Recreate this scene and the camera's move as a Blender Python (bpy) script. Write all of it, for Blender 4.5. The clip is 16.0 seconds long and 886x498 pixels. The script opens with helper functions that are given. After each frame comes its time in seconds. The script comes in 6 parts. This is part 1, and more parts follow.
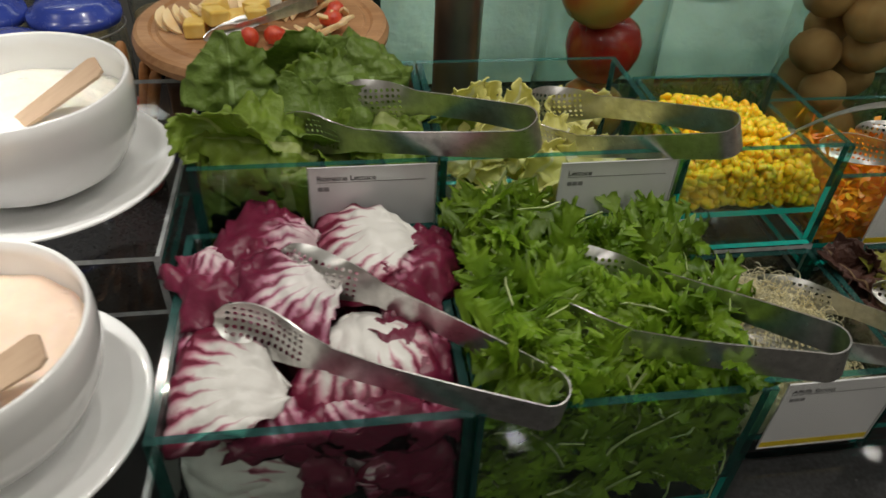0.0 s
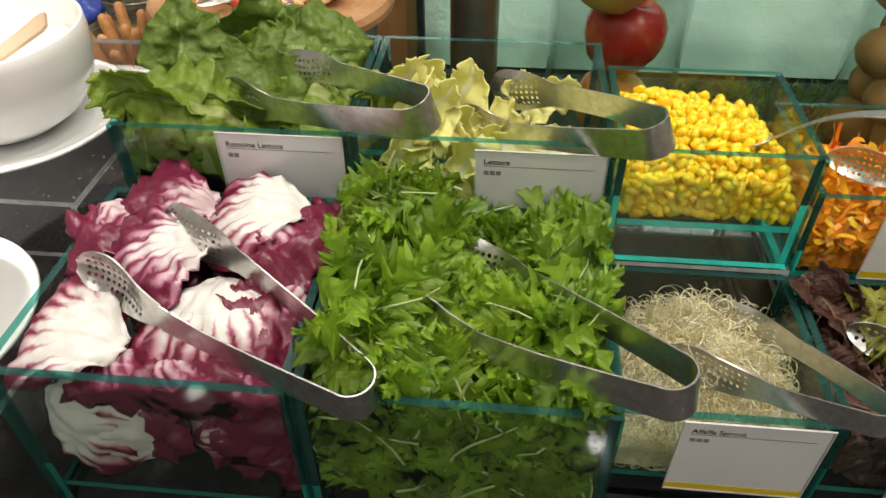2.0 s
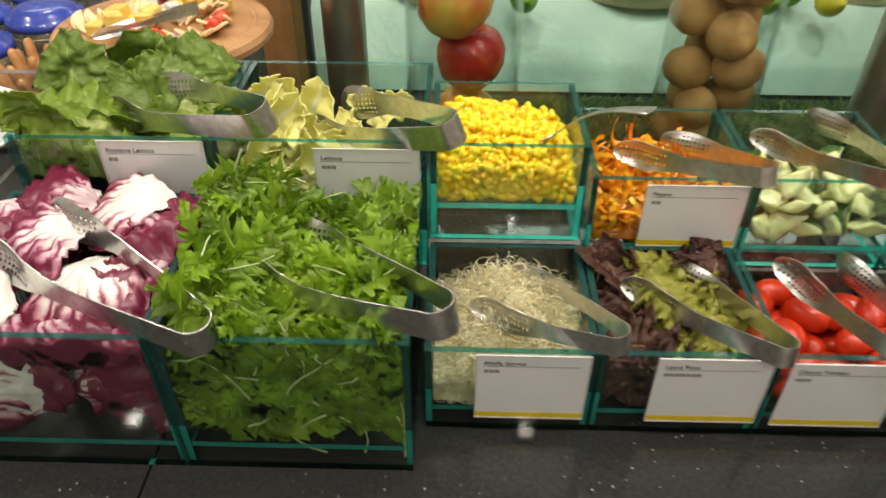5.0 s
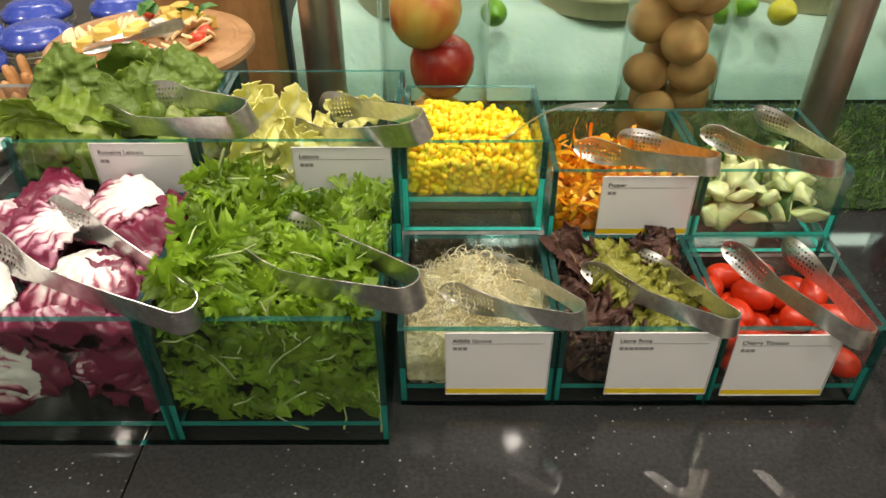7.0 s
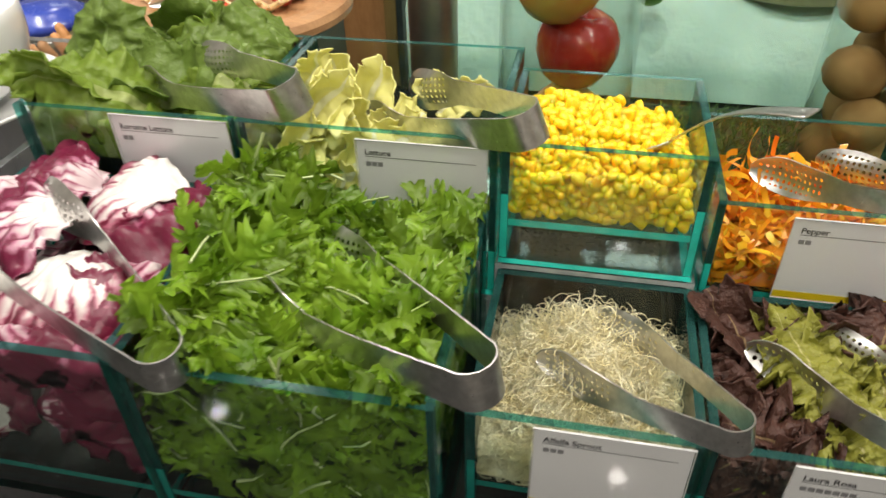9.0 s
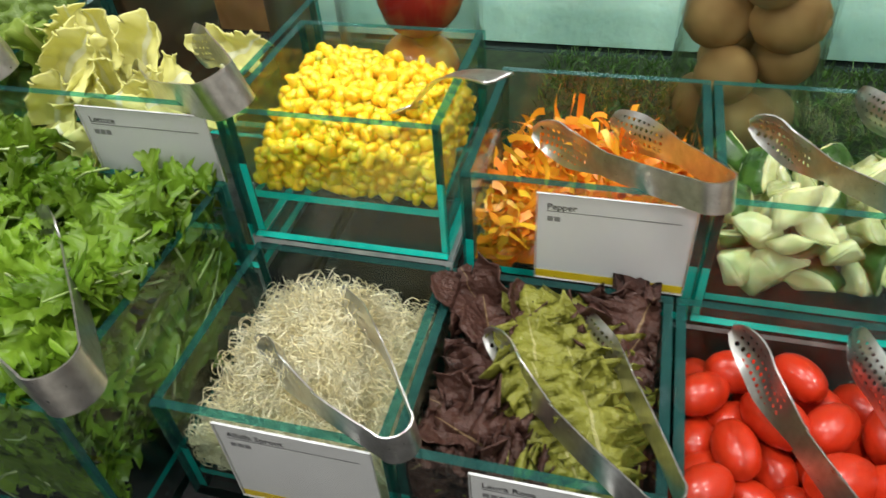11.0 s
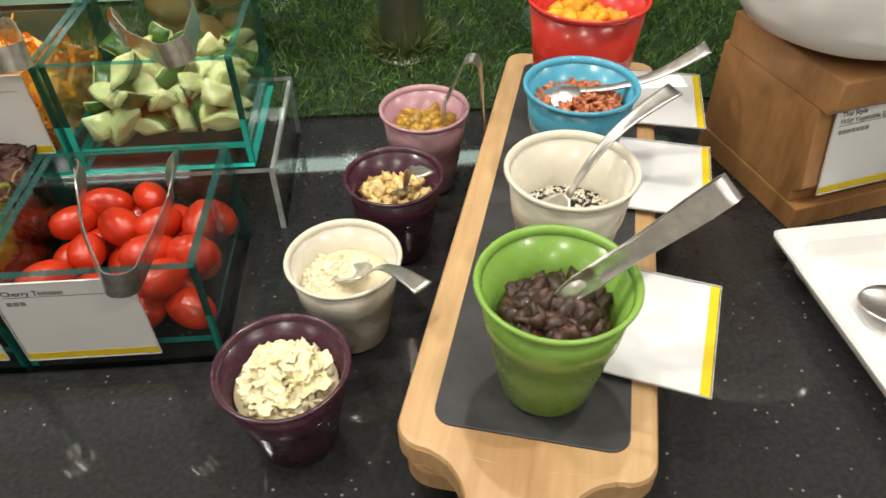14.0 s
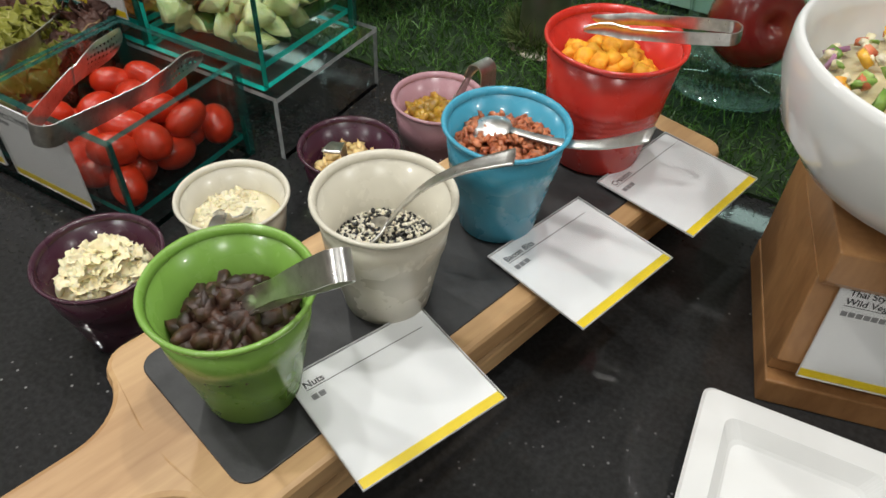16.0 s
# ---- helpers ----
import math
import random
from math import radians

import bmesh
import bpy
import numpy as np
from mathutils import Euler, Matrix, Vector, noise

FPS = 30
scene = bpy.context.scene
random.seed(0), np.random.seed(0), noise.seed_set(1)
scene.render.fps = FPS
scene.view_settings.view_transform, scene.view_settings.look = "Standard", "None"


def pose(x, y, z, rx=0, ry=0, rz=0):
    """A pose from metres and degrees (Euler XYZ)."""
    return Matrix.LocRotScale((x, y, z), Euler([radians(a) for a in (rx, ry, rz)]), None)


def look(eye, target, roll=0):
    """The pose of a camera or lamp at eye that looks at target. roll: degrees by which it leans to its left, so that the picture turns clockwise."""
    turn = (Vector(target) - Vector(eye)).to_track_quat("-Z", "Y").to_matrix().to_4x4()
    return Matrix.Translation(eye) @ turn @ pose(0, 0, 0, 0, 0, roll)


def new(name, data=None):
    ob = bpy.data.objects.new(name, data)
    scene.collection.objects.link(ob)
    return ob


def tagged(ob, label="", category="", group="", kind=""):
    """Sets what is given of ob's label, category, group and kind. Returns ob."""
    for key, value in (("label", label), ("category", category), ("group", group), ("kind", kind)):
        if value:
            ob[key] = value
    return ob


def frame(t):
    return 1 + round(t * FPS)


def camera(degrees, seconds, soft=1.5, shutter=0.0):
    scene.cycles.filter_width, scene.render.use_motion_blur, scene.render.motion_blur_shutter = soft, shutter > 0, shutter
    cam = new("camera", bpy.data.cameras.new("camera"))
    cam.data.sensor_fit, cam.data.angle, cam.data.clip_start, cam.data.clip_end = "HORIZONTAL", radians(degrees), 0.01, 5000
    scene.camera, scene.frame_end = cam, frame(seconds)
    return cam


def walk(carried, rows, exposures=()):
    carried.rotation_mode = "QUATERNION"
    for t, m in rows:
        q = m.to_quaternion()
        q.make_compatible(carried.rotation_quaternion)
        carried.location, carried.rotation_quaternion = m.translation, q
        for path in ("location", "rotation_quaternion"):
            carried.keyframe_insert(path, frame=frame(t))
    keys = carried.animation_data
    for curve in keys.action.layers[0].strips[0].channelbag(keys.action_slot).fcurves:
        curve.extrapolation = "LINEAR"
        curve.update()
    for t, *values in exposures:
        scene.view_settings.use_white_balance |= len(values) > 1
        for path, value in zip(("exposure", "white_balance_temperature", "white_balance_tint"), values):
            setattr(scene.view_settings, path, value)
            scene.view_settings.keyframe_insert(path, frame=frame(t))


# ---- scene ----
cam = camera(63.4, 16.0, shutter=0.4)
PATH = [
    (0, (-0.282, -0.313, 1.411), (-0.01, 1.209, 0.143), 3.2),
    (0.5, (-0.195, -0.296, 1.403), (-0.1, 1.223, 0.106), 1.2),
    (1, (-0.142, -0.297, 1.404), (-0.224, 1.215, 0.097), -1.1),
    (1.5, (-0.092, -0.3, 1.398), (-0.239, 1.206, 0.09), -0.0),
    (2, (-0.086, -0.304, 1.4), (-0.24, 1.204, 0.095), -0.5),
    (2.5, (-0.067, -0.309, 1.402), (-0.208, 1.2, 0.098), -0.9),
    (3, (-0.046, -0.315, 1.405), (-0.187, 1.196, 0.102), -1.2),
    (3.5, (-0.036, -0.321, 1.403), (-0.185, 1.196, 0.109), -0.8),
    (4, (-0.027, -0.331, 1.407), (-0.209, 1.196, 0.128), -1.6),
    (4.5, (-0.034, -0.341, 1.417), (-0.133, 1.185, 0.128), -1.1),
    (5, (0.026, -0.421, 1.441), (-0.011, 1.151, 0.205), 0.2),
    (5.2, (0.039, -0.459, 1.432), (-0.015, 1.154, 0.251), 0.0),
    (7.5, (0.045, -0.479, 1.449), (0.044, 1.127, 0.257), -0.3),
    (8, (0.043, -0.445, 1.436), (-0.091, 1.156, 0.245), -0.9),
    (8.2, (0.029, -0.416, 1.404), (-0.183, 1.203, 0.249), -0.8),
    (10.3, (0.182, -0.189, 1.343), (-0.228, 1.244, 0.009), -3.1),
    (10.5, (0.207, -0.189, 1.343), (-0.226, 1.233, 0.005), -3.6),
    (11, (0.256, -0.2, 1.342), (-0.197, 1.226, 0.016), -4.7),
    (11.5, (0.288, -0.204, 1.337), (-0.098, 1.201, -0.034), -4.9),
    (12, (0.317, -0.212, 1.339), (0.227, 1.236, -0.037), -3.7),
    (12.5, (0.336, -0.224, 1.335), (0.618, 1.18, -0.061), -0.3),
    (13, (0.443, -0.285, 1.336), (0.719, 1.136, -0.044), 0.5),
    (13.5, (0.546, -0.335, 1.329), (0.678, 1.114, -0.042), -0.1),
    (14, (0.604, -0.365, 1.336), (0.674, 1.116, -0.007), -1.3),
    (14.5, (0.625, -0.356, 1.349), (0.662, 1.118, -0.002), -0.3),
    (15, (0.677, -0.319, 1.346), (0.495, 1.121, -0.03), -1.1),
    (15.2, (0.731, -0.302, 1.335), (0.385, 1.12, -0.027), 0.6),
    (15.5, (0.824, -0.29, 1.325), (0.296, 1.075, -0.038), 4.0),
    (16, (0.884, -0.26, 1.336), (0.212, 0.997, -0.067), 2.7),
]
EXPOSURES = [(0, -1.15, 6400, 9), (0.5, -0.80, 6250, 8), (1.0, -0.56, 6250, 8), (1.5, -0.40, 6450, 9), (2.2, -0.25, 6650, 10), (3.5, -0.14, 6800, 10), (7.5, 0.10, 6900, 10),
             (8.2, 0.09, 6800, 10), (10.3, -0.02, 6050, 9), (11.0, 0.04, 6000, 7), (11.5, 0.10, 6000, 7), (12.0, 0.14, 6350, 7), (12.5, 0.18, 6550, 6), (13.0, 0.16, 6800, 8), (13.5, 0.08, 6700, 9), (14.5, -0.02, 6450, 9), (15.0, -0.10, 6350, 8), (15.5, -0.24, 6100, 8), (16.0, -0.40, 6050, 8)]
walk(cam, [(t, look(eye, target, roll)) for t, eye, target, roll in PATH], EXPOSURES)

# ---- light ----
scene.cycles.transparent_max_bounces = 32
world = bpy.data.worlds.new("room_air")
world.use_nodes = True
world.node_tree.nodes["Background"].inputs[0].default_value = (1.0, 0.93, 0.82, 1)
world.node_tree.nodes["Background"].inputs[1].default_value = 0.09
scene.world = world


def downlight_lamp(x, y, z, watts, size, colour=(1.0, 0.945, 0.86)):
    data = bpy.data.lights.new("downlight_lamp", "AREA")
    data.shape, data.size, data.energy, data.color = "DISK", size, watts, colour
    ob = new("downlight_lamp", data)
    ob.location = (x, y, z)
    return ob


CEILING = 2.6
LAMPS = [(-0.55, -0.15), (0.25, -0.2), (1.05, -0.15), (-0.1, 0.42), (0.75, 0.45), (-0.92, 1.40), (0.3, -1.3), (1.6, -1.0), (-1.2, -1.4), (-1.6, 0.2), (2.2, 0.3), (0.6, -2.3)]
for lx, ly in LAMPS:
    downlight_lamp(lx, ly, CEILING - 0.02, 8.3, 0.06)
# a narrow spot over the dressing bowls
spot = downlight_lamp(-0.80, 0.10, CEILING - 0.02, 4.2, 0.08, (1.0, 0.96, 0.90))
spot.data.spread = radians(32)
# tube over the ice in the chilled case
tube = bpy.data.lights.new("case_tube", "AREA")
tube.shape, tube.size, tube.size_y, tube.energy, tube.color = "RECTANGLE", 2.2, 0.05, 2.3, (0.95, 1.0, 0.92)
case_tube = new("case_tube", tube)
case_tube.location = (0.1, 1.0, 1.42)

# ---- materials ----


def nodes_of(name):
    m = bpy.data.materials.new(name)
    m.use_nodes = True
    nt = m.node_tree
    return m, nt, nt.nodes["Principled BSDF"], nt.nodes["Material Output"]


def link(nt, a, b):
    nt.links.new(a, b)


def noise_node(nt, scale, detail=4.0, coord="Object", rough=0.55, distort=0.0):
    tc = nt.nodes.new("ShaderNodeTexCoord")
    n = nt.nodes.new("ShaderNodeTexNoise")
    n.inputs["Scale"].default_value, n.inputs["Detail"].default_value = scale, detail
    n.inputs["Roughness"].default_value, n.inputs["Distortion"].default_value = rough, distort
    link(nt, tc.outputs[coord], n.inputs["Vector"])
    return n


def ramp_node(nt, fac, stops):
    r = nt.nodes.new("ShaderNodeValToRGB")
    el = r.color_ramp.elements
    while len(el) < len(stops):
        el.new(0.5)
    for e, (p, c) in zip(el, stops):
        e.position, e.color = p, (*c, 1)
    link(nt, fac, r.inputs["Fac"])
    return r


def surface(name, dark, light, rough=0.5, scale=30.0, metal=0.0, bump=0.15, bscale=120.0, bdist=0.002, spec=0.5, coat=0.0,
            trans=0.0, sss=0.0, island=0.0, lo=0.35, hi=0.65, rvar=0.1):
    """Colour between two tones by noise, a finer bump, and a little change of gloss."""
    m, nt, p, out = nodes_of(name)
    n = noise_node(nt, scale)
    r = ramp_node(nt, n.outputs["Fac"], [(lo, dark), (hi, light)])
    col = r.outputs["Color"]
    if island:
        g = nt.nodes.new("ShaderNodeNewGeometry")
        h = nt.nodes.new("ShaderNodeHueSaturation")
        mr = nt.nodes.new("ShaderNodeMapRange")
        mr.inputs["To Min"].default_value, mr.inputs["To Max"].default_value = 1 - island, 1 + island
        link(nt, g.outputs["Random Per Island"], mr.inputs["Value"])
        link(nt, mr.outputs["Result"], h.inputs["Value"])
        link(nt, col, h.inputs["Color"])
        col = h.outputs["Color"]
    link(nt, col, p.inputs["Base Color"])
    n2 = noise_node(nt, bscale, 5)
    b = nt.nodes.new("ShaderNodeBump")
    b.inputs["Strength"].default_value, b.inputs["Distance"].default_value = bump, bdist
    link(nt, n2.outputs["Fac"], b.inputs["Height"])
    link(nt, b.outputs["Normal"], p.inputs["Normal"])
    mr2 = nt.nodes.new("ShaderNodeMapRange")
    mr2.inputs["To Min"].default_value, mr2.inputs["To Max"].default_value = max(rough - rvar, 0.02), min(rough + rvar, 1)
    link(nt, n2.outputs["Fac"], mr2.inputs["Value"])
    link(nt, mr2.outputs["Result"], p.inputs["Roughness"])
    p.inputs["Metallic"].default_value = metal
    p.inputs["Specular IOR Level"].default_value = spec
    p.inputs["Coat Weight"].default_value = coat
    p.inputs["Coat Roughness"].default_value = 0.08
    p.inputs["Transmission Weight"].default_value = trans
    if sss:
        p.inputs["Subsurface Weight"].default_value = sss
        p.inputs["Subsurface Radius"].default_value = (1.0, 0.65, 0.30)
        p.inputs["Subsurface Scale"].default_value = 0.004
    return m


def thin_leaf(m, share):
    """Let light through a leaf's blade in the blade's own colour."""
    nt = m.node_tree
    p = nt.nodes["Principled BSDF"]
    out = nt.nodes["Material Output"]
    tl = nt.nodes.new("ShaderNodeBsdfTranslucent")
    link(nt, p.inputs["Base Color"].links[0].from_socket, tl.inputs["Color"])
    mx = nt.nodes.new("ShaderNodeMixShader")
    mx.inputs["Fac"].default_value = share
    link(nt, p.outputs["BSDF"], mx.inputs[1])
    link(nt, tl.outputs["BSDF"], mx.inputs[2])
    link(nt, mx.outputs["Shader"], out.inputs["Surface"])
    return m


def pane_glass(name, tint, ior=1.45, rough=0.01):
    """Clear sheet: lets light through with a slight tint, mirrors by Fresnel."""
    m, nt, p, out = nodes_of(name)
    nt.nodes.remove(p)
    tr = nt.nodes.new("ShaderNodeBsdfTransparent")
    tr.inputs["Color"].default_value = (*tint, 1)
    gl = nt.nodes.new("ShaderNodeBsdfGlossy")
    gl.inputs["Roughness"].default_value = rough
    lw = nt.nodes.new("ShaderNodeLayerWeight")
    lw.inputs["Blend"].default_value = 0.5
    pw = nt.nodes.new("ShaderNodeMath")
    pw.operation = "POWER"
    pw.inputs[1].default_value = 4.5
    link(nt, lw.outputs["Facing"], pw.inputs[0])
    ma = nt.nodes.new("ShaderNodeMath")
    ma.operation = "MULTIPLY_ADD"
    f0 = ((ior - 1) / (ior + 1)) ** 2
    ma.inputs[1].default_value, ma.inputs[2].default_value = 0.85 - f0, f0
    link(nt, pw.outputs["Value"], ma.inputs[0])
    mx = nt.nodes.new("ShaderNodeMixShader")
    link(nt, ma.outputs["Value"], mx.inputs["Fac"])
    link(nt, tr.outputs["BSDF"], mx.inputs[1])
    link(nt, gl.outputs["BSDF"], mx.inputs[2])
    link(nt, mx.outputs["Shader"], out.inputs["Surface"])
    return m


def edge_glass(name, tone, clear):
    """The cut edge of a green float-glass sheet."""
    m, nt, p, out = nodes_of(name)
    n = noise_node(nt, 45, 3)
    r = ramp_node(nt, n.outputs["Fac"], [(0.3, tuple(c * 0.7 for c in tone)), (0.7, tone)])
    link(nt, r.outputs["Color"], p.inputs["Base Color"])
    p.inputs["Roughness"].default_value = 0.12
    tr = nt.nodes.new("ShaderNodeBsdfTransparent")
    tr.inputs["Color"].default_value = (0.25, 0.85, 0.75, 1)
    mx = nt.nodes.new("ShaderNodeMixShader")
    mx.inputs["Fac"].default_value = clear
    link(nt, p.outputs["BSDF"], mx.inputs[1])
    link(nt, tr.outputs["BSDF"], mx.inputs[2])
    link(nt, mx.outputs["Shader"], out.inputs["Surface"])
    return m


def granite():
    m, nt, p, out = nodes_of("black_granite")
    tc = nt.nodes.new("ShaderNodeTexCoord")
    v = nt.nodes.new("ShaderNodeTexVoronoi")
    v.inputs["Scale"].default_value = 95
    link(nt, tc.outputs["Object"], v.inputs["Vector"])
    r = ramp_node(nt, v.outputs["Distance"], [(0.0, (1, 1, 1)), (0.13, (0, 0, 0))])
    n = noise_node(nt, 6, 6)
    keep = ramp_node(nt, n.outputs["Fac"], [(0.50, (0, 0, 0)), (0.62, (1, 1, 1))])
    mul = nt.nodes.new("ShaderNodeMixRGB")
    mul.blend_type, mul.inputs["Fac"].default_value = "MULTIPLY", 1
    link(nt, r.outputs["Color"], mul.inputs[1])
    link(nt, keep.outputs["Color"], mul.inputs[2])
    n2 = noise_node(nt, 240, 6)
    base = ramp_node(nt, n2.outputs["Fac"], [(0.35, (0.020, 0.020, 0.020)), (0.7, (0.032, 0.032, 0.033))])
    mix = nt.nodes.new("ShaderNodeMixRGB")
    link(nt, mul.outputs["Color"], mix.inputs["Fac"])
    link(nt, base.outputs["Color"], mix.inputs[1])
    mix.inputs[2].default_value = (0.45, 0.45, 0.45, 1)
    link(nt, mix.outputs["Color"], p.inputs["Base Color"])
    n3 = noise_node(nt, 9, 5)
    rr = ramp_node(nt, n3.outputs["Fac"], [(0.3, (0.03, 0.03, 0.03)), (0.75, (0.055, 0.055, 0.055))])
    link(nt, rr.outputs["Color"], p.inputs["Roughness"])
    return m


def wood(name, dark, light, rough=0.4, ring=14.0, stretch=(1, 0.12, 1)):
    m, nt, p, out = nodes_of(name)
    tc = nt.nodes.new("ShaderNodeTexCoord")
    mp = nt.nodes.new("ShaderNodeMapping")
    mp.inputs["Scale"].default_value = stretch
    link(nt, tc.outputs["Object"], mp.inputs["Vector"])
    n = nt.nodes.new("ShaderNodeTexNoise")
    n.inputs["Scale"].default_value, n.inputs["Detail"].default_value, n.inputs["Distortion"].default_value = ring, 6, 0.6
    link(nt, mp.outputs["Vector"], n.inputs["Vector"])
    f = nt.nodes.new("ShaderNodeTexNoise")
    f.inputs["Scale"].default_value, f.inputs["Detail"].default_value = ring * 12, 4
    link(nt, mp.outputs["Vector"], f.inputs["Vector"])
    add = nt.nodes.new("ShaderNodeMath")
    add.operation = "MULTIPLY_ADD"
    add.inputs[1].default_value = 0.35
    link(nt, f.outputs["Fac"], add.inputs[0])
    link(nt, n.outputs["Fac"], add.inputs[2])
    r = ramp_node(nt, add.outputs["Value"], [(0.45, dark), (0.85, light)])
    link(nt, r.outputs["Color"], p.inputs["Base Color"])
    b = nt.nodes.new("ShaderNodeBump")
    b.inputs["Strength"].default_value, b.inputs["Distance"].default_value = 0.12, 0.001
    link(nt, f.outputs["Fac"], b.inputs["Height"])
    link(nt, b.outputs["Normal"], p.inputs["Normal"])
    p.inputs["Roughness"].default_value = rough
    return m


def perforated_steel():
    """Brushed steel whose blade end is punched with round holes; the sheet's map is in metres."""
    m, nt, p, out = nodes_of("perforated_steel")
    p.inputs["Metallic"].default_value = 1
    n = noise_node(nt, 160, 5)
    r = ramp_node(nt, n.outputs["Fac"], [(0.3, (0.60, 0.59, 0.57)), (0.7, (0.76, 0.75, 0.73))])
    link(nt, r.outputs["Color"], p.inputs["Base Color"])
    p.inputs["Roughness"].default_value = 0.33
    uv = nt.nodes.new("ShaderNodeTexCoord")
    sc = nt.nodes.new("ShaderNodeVectorMath")
    sc.operation = "MULTIPLY"
    sc.inputs[1].default_value = (1 / 0.0048, 1 / 0.0048, 0)
    link(nt, uv.outputs["UV"], sc.inputs[0])
    fr = nt.nodes.new("ShaderNodeVectorMath")
    fr.operation = "FRACTION"
    link(nt, sc.outputs["Vector"], fr.inputs[0])
    di = nt.nodes.new("ShaderNodeVectorMath")
    di.operation = "DISTANCE"
    di.inputs[1].default_value = (0.5, 0.5, 0)
    link(nt, fr.outputs["Vector"], di.inputs[0])
    hole = nt.nodes.new("ShaderNodeMath")
    hole.operation = "LESS_THAN"
    hole.inputs[1].default_value = 0.31
    link(nt, di.outputs["Value"], hole.inputs[0])
    sx = nt.nodes.new("ShaderNodeSeparateXYZ")
    link(nt, uv.outputs["UV"], sx.inputs["Vector"])
    near = nt.nodes.new("ShaderNodeMath")
    near.operation = "LESS_THAN"
    near.inputs[1].default_value = 0.0624
    link(nt, sx.outputs["X"], near.inputs[0])
    far = nt.nodes.new("ShaderNodeMath")
    far.operation = "GREATER_THAN"
    far.inputs[1].default_value = 0.0048
    link(nt, sx.outputs["X"], far.inputs[0])
    ctr = nt.nodes.new("ShaderNodeMath")
    ctr.operation = "COMPARE"
    ctr.inputs[1].default_value, ctr.inputs[2].default_value = 0.0, 0.74
    um = nt.nodes.new("ShaderNodeUVMap")
    um.uv_map = "edge"
    sy = nt.nodes.new("ShaderNodeSeparateXYZ")
    link(nt, um.outputs["UV"], sy.inputs["Vector"])
    link(nt, sy.outputs["X"], ctr.inputs[0])
    a = hole.outputs["Value"]
    for other in (near, far, ctr):
        mu = nt.nodes.new("ShaderNodeMath")
        mu.operation = "MULTIPLY"
        link(nt, a, mu.inputs[0])
        link(nt, other.outputs["Value"], mu.inputs[1])
        a = mu.outputs["Value"]
    tr = nt.nodes.new("ShaderNodeBsdfTransparent")
    mx = nt.nodes.new("ShaderNodeMixShader")
    link(nt, a, mx.inputs["Fac"])
    link(nt, p.outputs["BSDF"], mx.inputs[1])
    link(nt, tr.outputs["BSDF"], mx.inputs[2])
    link(nt, mx.outputs["Shader"], out.inputs["Surface"])
    return m


GLASS = pane_glass("clear_glass", (0.950, 0.985, 0.975), 1.58)
ACRYLIC = pane_glass("clear_acrylic", (0.985, 0.985, 0.985), 1.4)
VASE_GLASS = pane_glass("vase_glass", (0.97, 0.99, 0.985), 1.5)
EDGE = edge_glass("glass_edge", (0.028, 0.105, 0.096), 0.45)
# two brighter turquoises: light carried inside the sheets, put into the edge colour
EDGE_GLOW = edge_glass("glass_edge_painted_glow", (0.05, 0.86, 0.74), 0.12)
EDGE_GLOW_DIM = edge_glass("glass_edge_painted_dim_glow", (0.022, 0.36, 0.31), 0.30)
ACRYLIC_EDGE = surface("acrylic_edge", (0.30, 0.32, 0.32), (0.50, 0.52, 0.52), 0.25, 60, bump=0.02)
GRANITE = granite()
STEEL = surface("brushed_steel", (0.58, 0.57, 0.55), (0.76, 0.75, 0.73), 0.31, 140, metal=1, bump=0.04, bscale=400, bdist=0.0003)
HOLED = perforated_steel()
POLE_STEEL = surface("pole_steel", (0.42, 0.38, 0.33), (0.52, 0.48, 0.42), 0.38, 25, metal=1, bump=0.03)
CARD = surface("white_card", (0.80, 0.81, 0.82), (0.87, 0.88, 0.89), 0.35, 18, bump=0.04, bscale=60, coat=0.3)
YELLOW = surface("yellow_print", (0.78, 0.58, 0.01), (0.86, 0.66, 0.02), 0.4, 40, bump=0.02)
INK = surface("black_ink", (0.03, 0.03, 0.035), (0.06, 0.06, 0.065), 0.6, 80, bump=0.0)
INK_GREY = surface("grey_ink", (0.20, 0.20, 0.21), (0.30, 0.30, 0.31), 0.6, 900, bump=0.0)
PORCELAIN = surface("white_porcelain", (0.76, 0.76, 0.75), (0.82, 0.82, 0.81), 0.12, 12, bump=0.03, bscale=30, coat=0.4)
BOARD_WOOD = wood("pale_beech", (0.36, 0.20, 0.085), (0.60, 0.39, 0.19), 0.42, 16, (1, 0.10, 1))
BLOCK_WOOD = wood("oiled_oak", (0.23, 0.105, 0.036), (0.43, 0.225, 0.090), 0.38, 14, (1, 1, 0.35))
ROUND_WOOD = wood("platter_wood", (0.30, 0.14, 0.055), (0.55, 0.31, 0.15), 0.45, 18, (0.2, 1, 1))
SLATE = surface("grey_slate", (0.022, 0.022, 0.023), (0.042, 0.042, 0.043), 0.50, 40, bump=0.25, bscale=150, bdist=0.0012)


def glaze(name, c):
    return surface(name, tuple(v * 0.85 for v in c), c, 0.27, 10, bump=0.05, bscale=35, coat=0.22)


